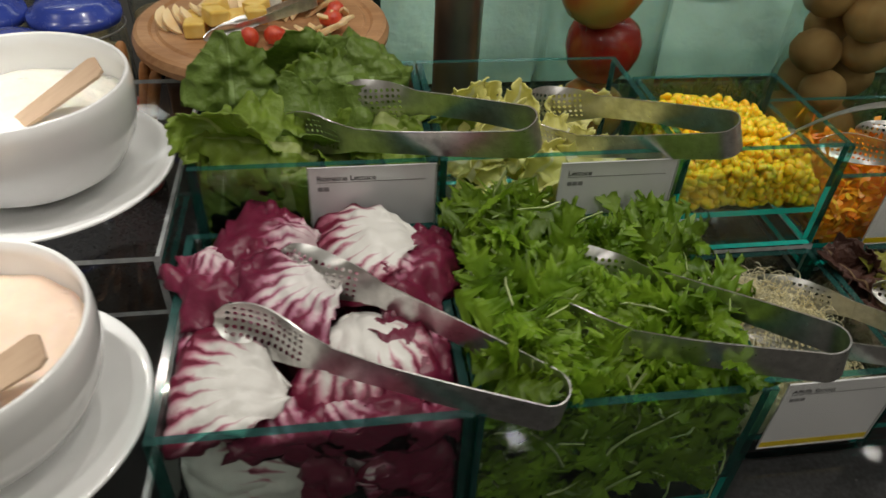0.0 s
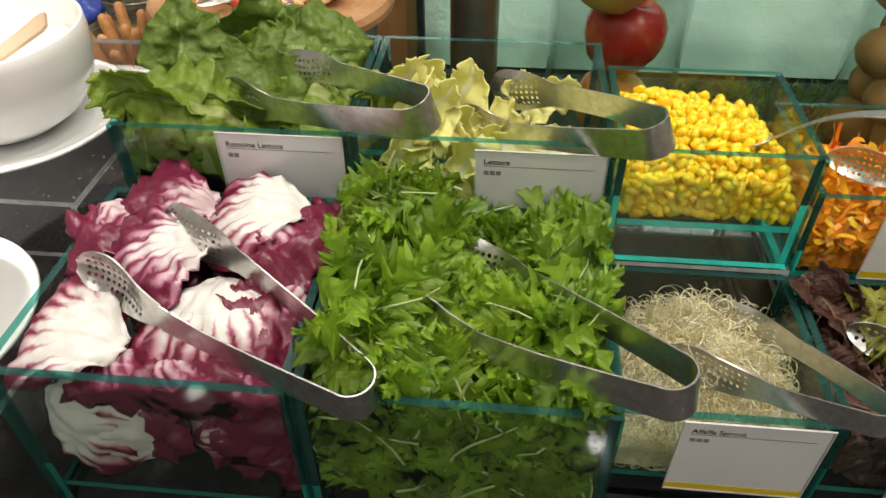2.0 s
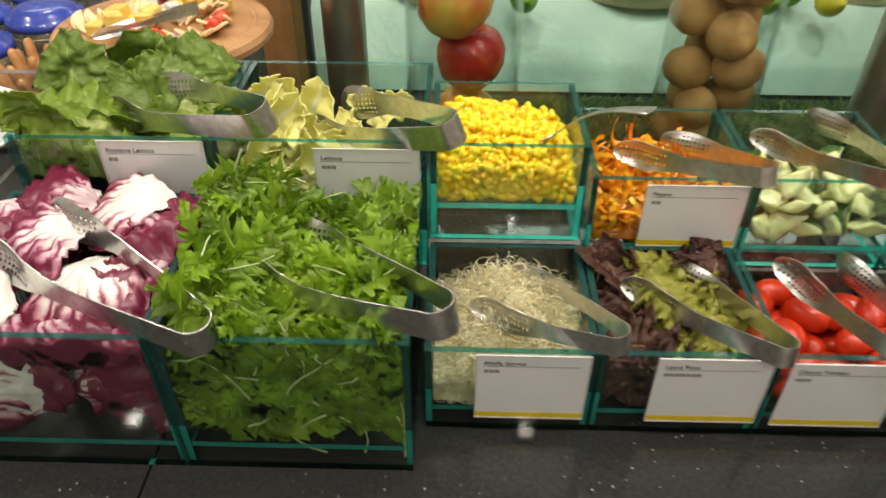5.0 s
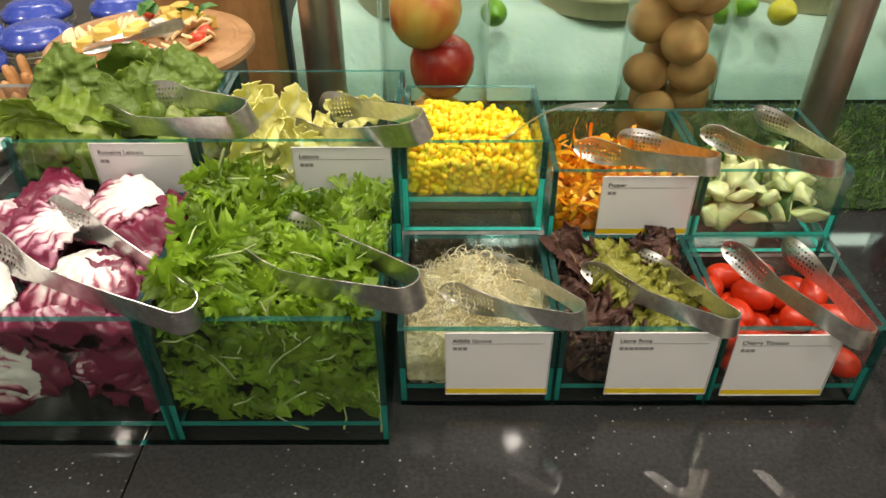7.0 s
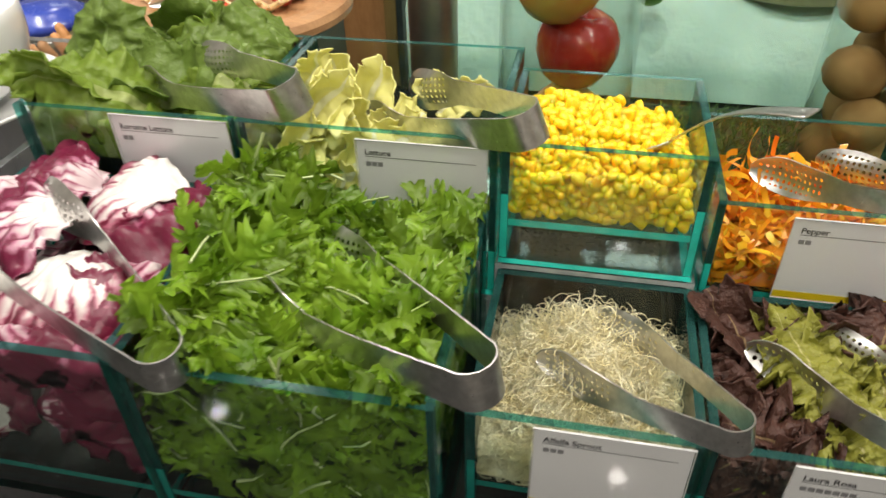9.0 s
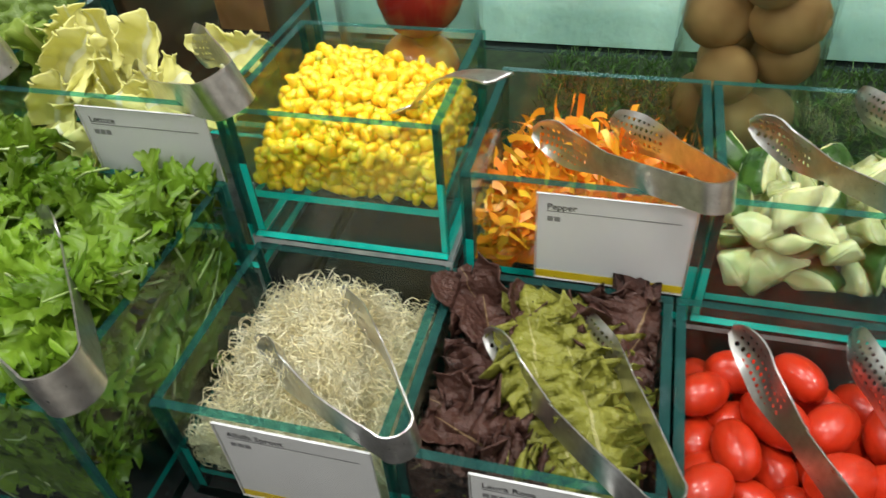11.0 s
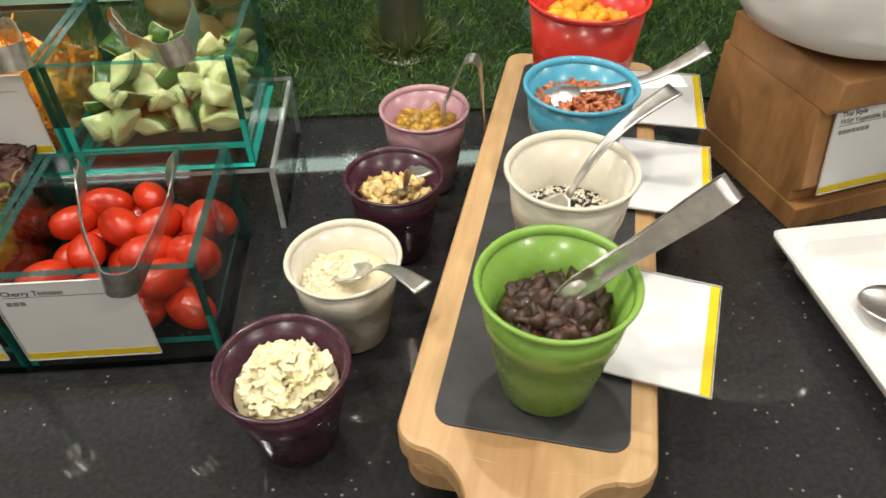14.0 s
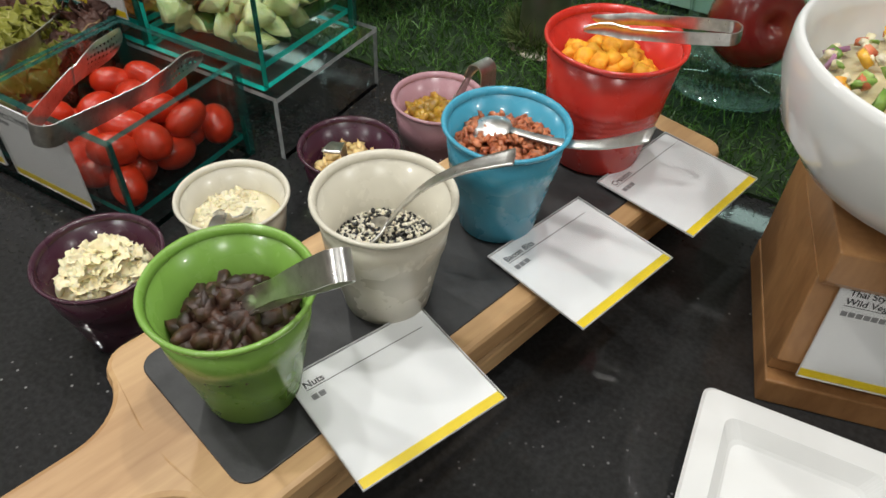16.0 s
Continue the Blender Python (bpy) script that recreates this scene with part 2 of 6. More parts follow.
GREEN_CUP = glaze("green_melamine", (0.21, 0.39, 0.065))
CREAM_CUP = glaze("cream_melamine", (0.70, 0.66, 0.55))
BLUE_CUP = glaze("blue_melamine", (0.075, 0.36, 0.52))
RED_CUP = glaze("red_tin", (0.62, 0.035, 0.022))
PLUM_CUP = glaze("plum_melamine", (0.055, 0.016, 0.032))
PINK_CUP = glaze("pink_melamine", (0.48, 0.27, 0.31))
WALL_PAINT = surface("wall_paint", (0.60, 0.57, 0.52), (0.70, 0.67, 0.61), 0.8, 3, bump=0.1, bscale=90)
CEIL_PAINT = surface("ceiling_paint", (0.74, 0.73, 0.70), (0.82, 0.81, 0.78), 0.85, 2, bump=0.08, bscale=60)
FLOOR_STONE = surface("floor_stone", (0.44, 0.41, 0.37), (0.54, 0.51, 0.46), 0.45, 5, bump=0.1, bscale=40)

# ---- building helpers ----


def part(name, bm, material, parent, label="", smooth=False):
    me = bpy.data.meshes.new(name)
    bm.to_mesh(me)
    bm.free()
    for mt in material if isinstance(material, (list, tuple)) else [material]:
        me.materials.append(mt)
    if smooth:
        me.polygons.foreach_set("use_smooth", [True] * len(me.polygons))
    ob = new(name, me)
    ob.parent = parent
    if label:
        ob["label"] = label
    return ob


def thing(name, at, label, category, group="", kind="", turn=0.0):
    ob = new(name)
    ob.empty_display_size = 0.02
    ob.matrix_basis = pose(*at, 0, 0, turn)
    return tagged(ob, label, category, group, kind)


def box_bm(x0, x1, y0, y1, z0, z1, bevel=0.0, bm=None, seg=2):
    own = bm is None
    if own:
        bm = bmesh.new()
    r = bmesh.ops.create_cube(bm, size=1)
    for v in r["verts"]:
        v.co = Vector(((x0 + x1) / 2 + v.co.x * (x1 - x0), (y0 + y1) / 2 + v.co.y * (y1 - y0), (z0 + z1) / 2 + v.co.z * (z1 - z0)))
    if bevel:
        es = list({e for v in r["verts"] for e in v.link_edges})
        bmesh.ops.bevel(bm, geom=es, offset=bevel, segments=seg, affect="EDGES", profile=0.5)
    return bm


def lathe_bm(profile, n=48, bm=None):
    """Turn a profile of (radius, height) round z."""
    bm = bm or bmesh.new()
    rings = []
    for r, z in profile:
        if r < 1e-6:
            rings.append([bm.verts.new((0, 0, z))])
        else:
            rings.append([bm.verts.new((r * math.cos(2 * math.pi * i / n), r * math.sin(2 * math.pi * i / n), z)) for i in range(n)])
    for a, b in zip(rings, rings[1:]):
        for i in range(n):
            j = (i + 1) % n
            if len(a) == 1 and len(b) == 1:
                continue
            if len(a) == 1:
                bm.faces.new((a[0], b[j], b[i]))
            elif len(b) == 1:
                bm.faces.new((a[i], a[j], b[0]))
            else:
                bm.faces.new((a[i], a[j], b[j], b[i]))
    return bm


def mesh_thing(name, verts, faces, material, label, category, group="", kind="", at=(0, 0, 0), smooth=True, parent=None):
    me = bpy.data.meshes.new(name)
    me.from_pydata(verts, [], faces)
    me.materials.append(material)
    if smooth:
        me.polygons.foreach_set("use_smooth", [True] * len(me.polygons))
    ob = new(name, me)
    ob.location = at
    if parent:
        ob.parent = parent
    return tagged(ob, label, category, group, kind)


def structure(name, bm, material, label, category):
    ob = part(name, bm, material, None)
    return tagged(ob, label, category, "", "structure")


def slab_polygon(points, z0, z1, bevel=0.0):
    """An upright prism over a flat outline."""
    bm = bmesh.new()
    f = bm.faces.new([bm.verts.new((x, y, z0)) for x, y in points])
    r = bmesh.ops.extrude_face_region(bm, geom=[f])
    for v in r["geom"]:
        if isinstance(v, bmesh.types.BMVert):
            v.co.z = z1
    bmesh.ops.recalc_face_normals(bm, faces=bm.faces)
    if bevel:
        es = [e for e in bm.edges if len(e.link_faces) == 2 and e.calc_face_angle() > 0.7]
        bmesh.ops.bevel(bm, geom=es, offset=bevel, segments=2, affect="EDGES", profile=0.5)
    return bm


def rounded(w, d, r, n=6, cx=0.0, cy=0.0):
    pts = []
    for sx, sy, a0 in ((1, 1, 0), (-1, 1, 90), (-1, -1, 180), (1, -1, 270)):
        for i in range(n + 1):
            a = radians(a0 + 90 * i / n)
            pts.append((cx + sx * (w / 2 - r) + r * math.cos(a), cy + sy * (d / 2 - r) + r * math.sin(a)))
    return pts


# ---- room ----
TOP = 0.9  # counter height
structure("floor", box_bm(-3.0, 3.4, -3.0, 2.6, -0.1, 0.0), FLOOR_STONE, "warm grey stone floor of the dining room", "floor")
structure("ceiling", box_bm(-3.0, 3.4, -3.0, 2.6, CEILING, CEILING + 0.1), CEIL_PAINT, "pale painted ceiling over the buffet", "ceiling")
structure("wall_north", box_bm(-3.1, 3.5, 2.6, 2.7, 0, CEILING), WALL_PAINT, "warm white painted wall behind the buffet", "wall")
structure("wall_south", box_bm(-3.1, 3.5, -3.1, -3.0, 0, CEILING), WALL_PAINT, "warm white painted wall facing the buffet", "wall")
structure("wall_west", box_bm(-3.1, -3.0, -3.0, 2.6, 0, CEILING), WALL_PAINT, "warm white painted side wall", "wall")
structure("wall_east", box_bm(3.4, 3.5, -3.0, 2.6, 0, CEILING), WALL_PAINT, "warm white painted side wall", "wall")
counter = thing("buffet_counter", (0, 0, 0), "buffet counter clad in polished black granite", "counter")
part("cabinet_body", box_bm(-1.7, 2.1, -0.30, 1.5, 0.08, TOP - 0.03), surface("dark_laminate", (0.03, 0.025, 0.02), (0.05, 0.042, 0.035), 0.4), counter)
part("plinth", box_bm(-1.65, 2.05, -0.24, 1.45, 0.0, 0.08), INK, counter)
for sx0, sx1 in ((-1.75, -0.2405), (-0.2385, 2.15)):
    part("granite_slab", box_bm(sx0, sx1, -0.36, 1.55, TOP - 0.03, TOP, 0.0012), GRANITE, counter)

# ---- glass boxes and their risers ----


def pane(name, x0, x1, y0, y1, z0, z1, axis, parent, mats):
    bm = box_bm(x0, x1, y0, y1, z0, z1)
    for f in bm.faces:
        f.material_index = 0 if abs(f.normal[axis]) > 0.9 else (2 if f.calc_center_median().z < z0 + 0.001 else 1)
    return part(name, bm, mats, parent)


def glass_box(x0, x1, y0, y1, z0, z1, lift, label, t=0.006):
    """Open box of glued glass sheets, its floor set above the rim of its feet."""
    ob = thing("glass_box", ((x0 + x1) / 2, (y0 + y1) / 2, z0), label, "glass box", "glass salad boxes on the counter")
    w, d, h = (x1 - x0) / 2, (y1 - y0) / 2, z1 - z0
    glow_edge = EDGE_GLOW if z0 > TOP else EDGE_GLOW_DIM
    M = [GLASS, EDGE, glow_edge]
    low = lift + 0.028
    # each upright cut edge: dark tone above, light guided by the glass painted brighter below
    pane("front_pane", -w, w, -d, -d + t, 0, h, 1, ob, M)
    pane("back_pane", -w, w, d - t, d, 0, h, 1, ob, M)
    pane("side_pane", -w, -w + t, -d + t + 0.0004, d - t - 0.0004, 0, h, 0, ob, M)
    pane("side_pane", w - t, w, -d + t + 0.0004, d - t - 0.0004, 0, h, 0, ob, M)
    fl = pane("floor_pane", -w + t + 0.0004, w - t - 0.0004, -d + t + 0.0004, d - t - 0.0004, lift, lift + t, 2, ob, [GLASS, glow_edge, glow_edge])
    for sx in (-1, 1):
        for sy in (-1, 1):
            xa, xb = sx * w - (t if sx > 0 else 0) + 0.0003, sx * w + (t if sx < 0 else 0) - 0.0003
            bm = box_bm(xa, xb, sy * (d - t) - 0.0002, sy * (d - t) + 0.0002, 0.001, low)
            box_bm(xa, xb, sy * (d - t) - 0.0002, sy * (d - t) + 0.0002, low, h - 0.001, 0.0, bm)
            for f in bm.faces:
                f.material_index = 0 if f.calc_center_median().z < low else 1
            part("corner_joint", bm, [glow_edge, EDGE], ob)
    return ob


RISE = 0.97
HIGH = 1.006
SMALL = [(0.0005, 0.1490), (0.1510, 0.2990), (0.3010, 0.4500)]
FRONT_LABELS = ["small clear glass box full of alfalfa sprouts", "small clear glass box of red-leaf lettuce", "small clear glass box of cherry tomatoes"]
for (a, b), lb in zip(SMALL, FRONT_LABELS):
    glass_box(a, b, 0.0, 0.150, TOP, 1.0, 0.018, lb)
glass_box(-0.403, -0.2085, -0.048, 0.148, TOP, 1.056, 0.020, "large clear glass box of radicchio leaves")
glass_box(-0.2065, -0.008, -0.048, 0.148, TOP, 1.056, 0.020, "large clear glass box heaped with green mizuna")
glass_box(-0.3945, -0.2060, 0.152, 0.331, RISE, 1.112, 0.012, "large clear glass box of romaine lettuce on a riser")
glass_box(-0.2040, -0.003, 0.152, 0.331, RISE, 1.112, 0.012, "large clear glass box of torn lettuce on a riser")
glass_box(0.000, 0.1475, 0.151, 0.288, HIGH, 1.111, 0.032, "small clear glass box of sweetcorn on a high riser")
glass_box(0.1565, 0.3120, 0.160, 0.308, RISE, 1.072, 0.016, "small clear glass box of shredded pepper on a riser")
glass_box(0.3140, 0.4655, 0.160, 0.308, RISE, 1.072, 0.016, "small clear glass box of chopped cucumber on a riser")


def riser(x0, x1, y0, y1, z1, label, t=0.005):
    ob = thing("acrylic_riser", ((x0 + x1) / 2, (y0 + y1) / 2, TOP), label, "display riser", "clear acrylic risers")
    w, d, h = (x1 - x0) / 2, (y1 - y0) / 2, z1 - TOP
    pane("shelf", -w, w, -d, d, h - t, h - 0.0006, 2, ob, [ACRYLIC, ACRYLIC_EDGE, ACRYLIC_EDGE])
    pane("upright", -w, -w + t, -d, d, 0, h - t - 0.0004, 0, ob, [ACRYLIC, ACRYLIC_EDGE, ACRYLIC_EDGE])
    pane("upright", w - t, w, -d, d, 0, h - t - 0.0004, 0, ob, [ACRYLIC, ACRYLIC_EDGE, ACRYLIC_EDGE])
    return ob


riser(0.152, 0.482, 0.1570, 0.320, RISE, "clear acrylic riser under two salad boxes")
riser(-0.002, 0.1505, 0.1500, 0.322, HIGH, "tall clear acrylic riser under the sweetcorn box")
riser(-0.182, -0.0035, 0.1515, 0.334, RISE, "clear acrylic riser under the lettuce box")
riser(-0.420, -0.184, 0.1515, 0.334, RISE, "clear acrylic riser under the romaine box")

# ---- topping board and cups ----
BX, BY, BTURN = 0.7205, 0.0845, -15.5
BOARD_TOP = 0.980
board = thing("serving_board", (BX, BY, TOP), "pale beech serving board with slate inlay and handle", "serving board", turn=BTURN)
outline = [(x, y) for x, y in rounded(0.150, 0.486, 0.018, cy=-0.004)]
part("foot_block", slab_polygon(rounded(0.090, 0.420, 0.010), 0.0, 0.0255), INK, board)
part("lower_board", slab_polygon(rounded(0.144, 0.476, 0.018, cy=-0.004), 0.0260, 0.0465, 0.003), BOARD_WOOD, board)
part("spacer", slab_polygon(rounded(0.120, 0.440, 0.010), 0.047, 0.0565), INK, board)
hl = [(0.060 - 0.034 * math.sin(a), -0.247 - 0.036 * (1 - math.cos(a))) for a in np.linspace(0.05, math.pi / 2, 9)]
grip = [(-x, y) for x, y in hl] + [(-0.026, -0.358), (-0.024, -0.366), (-0.017, -0.372), (0.017, -0.372), (0.024, -0.366), (0.026, -0.358)] + hl[::-1]
low = min(y for _, y in outline)
for i, (a, b) in enumerate(zip(outline, outline[1:] + outline[:1])):
    if abs(a[1] - low) < 1e-4 and abs(b[1] - low) < 1e-4 and abs(a[0] - b[0]) > 0.05:
        outline = outline[:i + 1] + (grip if a[0] < b[0] else grip[::-1]) + outline[i + 1:]
        break
part("upper_board", slab_polygon(outline, 0.057, BOARD_TOP - TOP, 0.004), BOARD_WOOD, board)
part("slate_inlay", slab_polygon(rounded(0.114, 0.444, 0.012, cx=0.002, cy=-0.008), BOARD_TOP - TOP - 0.004, BOARD_TOP - TOP + 0.0015, 0.0008), SLATE, board, "dark grey slate inlay")


def cup(at, material, label, rim=0.0435, foot=0.0278, h=0.083, group="melamine topping cups"):
    ob = thing("topping_cup", at, label, "cup", group)
    t = 0.0028
    prof = [(0, 0.002), (foot - 0.004, 0.0), (foot, 0.003), (foot + (rim - foot) * 0.30, h * 0.36), (foot + (rim - foot) * 0.33, h * 0.375),
            (foot + (rim - foot) * 0.52, h * 0.60), (foot + (rim - foot) * 0.60, h * 0.615), (rim - 0.0032, h * 0.945),
            (rim - t - 0.0018, h * 0.945), (foot + (rim - foot) * 0.45 - t, h * 0.5), (foot - t, 0.008), (0, 0.006)]
    if h > 0.1:  # the tall cup has turned rings below its middle
        def wall(q):
            return foot + (rim - foot) * (0.06 + 0.86 * q)
        rings_ = []
        for k in range(5):
            q = 0.36 + 0.05 * k
            rings_ += [(wall(q), h * q), (wall(q) + 0.0009, h * (q + 0.012)), (wall(q + 0.03), h * (q + 0.03))]
        prof = prof[:3] + rings_ + prof[7:]
    body_ = part("cup_body", lathe_bm(prof), material, ob, smooth=True)
    lip = [(rim - 0.0030, h * 0.946), (rim - 0.0006, h * 0.965), (rim, h * 0.985), (rim - 0.0008, h), (rim - t, h * 0.995), (rim - t - 0.002, h * 0.95), (rim - t - 0.0018, h * 0.946), (rim - 0.0030, h * 0.946)]
    part("rim", lathe_bm(lip), material, body_, smooth=True)
    return ob


BT = BOARD_TOP + 0.0015
cup((0.677, -0.099, BT), GREEN_CUP, "green melamine cup of dark raisins on the board", 0.0450, h=0.088)
cup((0.7045, 0.001, BT), CREAM_CUP, "cream melamine cup of mixed sesame seeds", h=0.087)
cup((0.732, 0.105, BT), BLUE_CUP, "sky-blue melamine cup of bacon bits", h=0.087)
cup((0.761, 0.223, BT), RED_CUP, "tall red glazed cup of croutons", 0.053, 0.036, 0.1035)
cup((0.5135, -0.071, TOP), PLUM_CUP, "dark plum cup of grated hard cheese", 0.0445, h=0.079)
cup((0.549, 0.025, TOP), CREAM_CUP, "cream melamine cup of cheese powder", h=0.081)
cup((0.587, 0.123, TOP), PLUM_CUP, "dark plum cup of chopped peanuts", 0.0425, h=0.081)
cup((0.617, 0.218, TOP), PINK_CUP, "dusty pink cup of golden raisins", 0.0425, h=0.087)

# ---- wooden stand with the salad bowl ----
stand = thing("wooden_stand", (0.945, 0.116, TOP), "stained oak display stand with a card slot", "display stand", turn=14)


def stand_profile(x0, x1, pts, bevel):
    bm = slab_polygon([(y, z) for y, z in pts], x0, x1, bevel)
    bm.transform(Matrix(((0, 0, 1, 0), (1, 0, 0, 0), (0, 1, 0, 0), (0, 0, 0, 1))))
    bmesh.ops.recalc_face_normals(bm, faces=bm.faces)
    return bm


part("base_slab", stand_profile(0, 0.20, [(0, 0), (0, 0.0238), (0.152, 0.0238), (0.152, 0)], 0.0015), BLOCK_WOOD, stand)
part("card_block", stand_profile(0.0008, 0.1992, [(0.012, 0.024), (0.012, 0.036), (0.003, 0.044), (0.016, 0.1178), (0.151, 0.1178), (0.151, 0.024)], 0.0012), BLOCK_WOOD, stand)
part("top_slab", stand_profile(0, 0.20, [(0.006, 0.118), (0, 0.126), (0, 0.150), (0.145, 0.150), (0.145, 0.118)], 0.0015), BLOCK_WOOD, stand)
bowl = thing("salad_bowl", (0.986, 0.208, 1.0502), "large white porcelain bowl of mixed salad", "bowl")
part("bowl_body", lathe_bm([(0, 0.004), (0.040, 0.0), (0.060, 0.002), (0.088, 0.016), (0.106, 0.038), (0.1145, 0.066), (0.1150, 0.086), (0.1135, 0.091), (0.1115, 0.092), (0.109, 0.090), (0.107, 0.074), (0.100, 0.046), (0.080, 0.024), (0.04, 0.010), (0, 0.009)], 72), PORCELAIN, bowl, smooth=True)

dish = thing("serving_dish", (0.985, -0.026, TOP), "white rectangular porcelain spoon dish", "dish", turn=4)
levels = [(0.100, 0.200, 0.012), (0.135, 0.235, 0.024), (0.136, 0.236, 0.027), (0.132, 0.232, 0.029), (0.100, 0.200, 0.027), (0.086, 0.186, 0.016), (0.082, 0.182, 0.014)]
bm = bmesh.new()
loops_ = [[bm.verts.new((x, y, z)) for x, y in rounded(w, d, 0.008)] for w, d, z in levels]
for a, b in zip(loops_, loops_[1:]):
    for i in range(len(a)):
        j = (i + 1) % len(a)
        bm.faces.new((a[i], a[j], b[j], b[i]))
bm.faces.new(loops_[-1])
part("dish_body", bm, PORCELAIN, dish, smooth=False)
part("foot", slab_polygon(rounded(0.10, 0.20, 0.008), 0.0, 0.0119), PORCELAIN, dish)

# ---- grass mat, case ----
rng = np.random.default_rng(7)
GRASS_BLADE = surface("grass_blade", (0.034, 0.092, 0.012), (0.095, 0.205, 0.032), 0.5, 60, island=0.45, bump=0.0)
GRASS_BASE = surface("grass_backing", (0.006, 0.016, 0.004), (0.015, 0.035, 0.008), 0.9, 80)
MX0, MX1, MY0, MY1 = -0.20, 1.75, 0.348, 0.667
structure("grass_mat", box_bm(MX0, MX1, MY0, MY1, TOP + 0.0005, TOP + 0.004), GRASS_BASE, "artificial turf mat laid along the counter", "turf mat")


def ribbons(starts, dirs, lengths, widths, droop, seg, wobble, seed):
    """Many thin bent strips as one mesh: points, faces."""
    r = np.random.default_rng(seed)
    n = len(starts)
    side = np.cross(dirs, r.normal(size=(n, 3)))
    side /= np.linalg.norm(side, axis=1)[:, None] + 1e-9
    p, d = starts.copy(), dirs.copy()
    rows = []
    for k in range(seg + 1):
        w = widths * (1 - (k / seg) ** 2 * 0.85)
        rows.append(np.stack([p - side * w[:, None], p + side * w[:, None]], 1))
        p = p + d * (lengths / seg)[:, None]
        d = d + droop + r.normal(size=(n, 3)) * wobble
        d /= np.linalg.norm(d, axis=1)[:, None]
    v = np.stack(rows, 1).reshape(-1, 3)
    faces = []
    per = 2 * (seg + 1)
    for i in range(n):
        for k in range(seg):
            a = i * per + 2 * k
            faces.append((a, a + 1, a + 3, a + 2))
    return v.tolist(), faces


ng = 16000
gx = rng.uniform(MX0 + 0.35, MX1 - 0.35, ng)
gy = rng.uniform(MY0 - 0.004, MY1, ng)
gs = np.stack([gx, gy, np.full(ng, TOP + 0.003)], 1)
gd = rng.normal(size=(ng, 3)) * 0.55 + np.array([0, -0.15, 1.0])
gd /= np.linalg.norm(gd, axis=1)[:, None]
gv, gf = ribbons(gs, gd, rng.uniform(0.014, 0.026, ng), np.full(ng, 0.0007), np.array([0, -0.05, -0.22]), 3, 0.16, 3)
mesh_thing("grass_blades", gv, gf, GRASS_BLADE, "short green artificial grass blades on the mat", "artificial grass", kind="stuff")

# ---- chilled case behind the grass ----
ICE = surface("crushed_ice", (0.36, 0.44, 0.39), (0.55, 0.61, 0.54), 0.45, 5, bump=0.35, bscale=70, bdist=0.008, sss=0.3)
TUB_WOOD = wood("tub_wood", (0.45, 0.36, 0.20), (0.66, 0.56, 0.36), 0.5, 10, (1, 1, 0.2))
case = thing("chilled_case", (0, 0, TOP), "chilled display case with a frosted green glass front", "display case")
part("front_glass", box_bm(-0.235, 1.9, 0.672, 0.680, 0, 0.30), pane_glass("case_glass", (0.86, 0.96, 0.93), 1.45, 0.05), case)
bm = bmesh.new()
bmesh.ops.create_grid(bm, x_segments=110, y_segments=44, size=1)
for v in bm.verts:
    x, y = 0.83 + v.co.x * 1.06, 0.99 + v.co.y * 0.295
    f = min(1, max(0, (y - 0.695) / 0.16))
    v.co = (x, y, 0.004 + 0.128 * math.sin(f * math.pi / 2) + 0.012 * f * noise.noise((x * 9, y * 9, 0)) + 0.006 * f * noise.noise((x * 34, y * 34, 3)))
part("ice_bed", bm, ICE, case, "bed of crushed ice", smooth=True)
part("back_panel", box_bm(-0.235, 1.9, 1.29, 1.30, 0, 0.6), surface("case_back", (0.42, 0.50, 0.46), (0.52, 0.60, 0.55), 0.4), case)
part("hood", box_bm(-0.235, 1.9, 0.80, 1.30, 0.60, 0.62), surface("case_hood", (0.3, 0.3, 0.29), (0.38, 0.38, 0.37), 0.4), case)
for tx, ty, tr, tn in ((0.34, 0.90, 0.13, "mixed fruit"), (-0.02, 0.88, 0.10, "melon"), (0.72, 0.92, 0.12, "melon"), (1.1, 0.9, 0.12, "mixed fruit")):
    tub = thing("ice_tub", (tx, ty, TOP + 0.118), "round pale wooden tub bedded in ice", "tub", "tubs on the ice")
    part("tub_wall", lathe_bm([(0, 0.003), (tr - 0.002, 0.0), (tr, 0.004), (tr, 0.028), (tr + 0.003, 0.03), (tr + 0.003, 0.040), (tr, 0.042), (tr, 0.068), (tr - 0.003, 0.071), (tr - 0.008, 0.068), (tr - 0.010, 0.01), (0, 0.008)], 56), TUB_WOOD, tub, smooth=True)
LIME = surface("lime_skin", (0.12, 0.26, 0.015), (0.25, 0.42, 0.03), 0.35, 30, bump=0.3, bscale=260, bdist=0.0008)
LEMON = surface("lemon_skin", (0.60, 0.42, 0.03), (0.75, 0.58, 0.06), 0.35, 30, bump=0.3, bscale=260, bdist=0.0008)
lime_prof = [(0, -0.024), (0.006, -0.0235), (0.016, -0.018), (0.0215, -0.009), (0.0225, 0), (0.021, 0.009), (0.015, 0.018), (0.006, 0.024), (0.003, 0.027), (0, 0.028)]
for fx, fy, mt, nm in ((0.128, 0.745, LIME, "lime"), (0.52, 0.75, LIME, "lime"), (0.62, 0.745, LEMON, "lemon"), (0.57, 0.79, LIME, "lime"), (0.84, 0.75, LEMON, "lemon")):
    ob = part(nm, lathe_bm(lime_prof, 28), mt, None, smooth=True)
    ob.matrix_basis = pose(fx, fy, TOP + 0.142, 80, 20, 40 * fx)
    tagged(ob, "glossy green lime on crushed ice" if nm == "lime" else "yellow lemon on crushed ice", nm, "citrus on the ice")

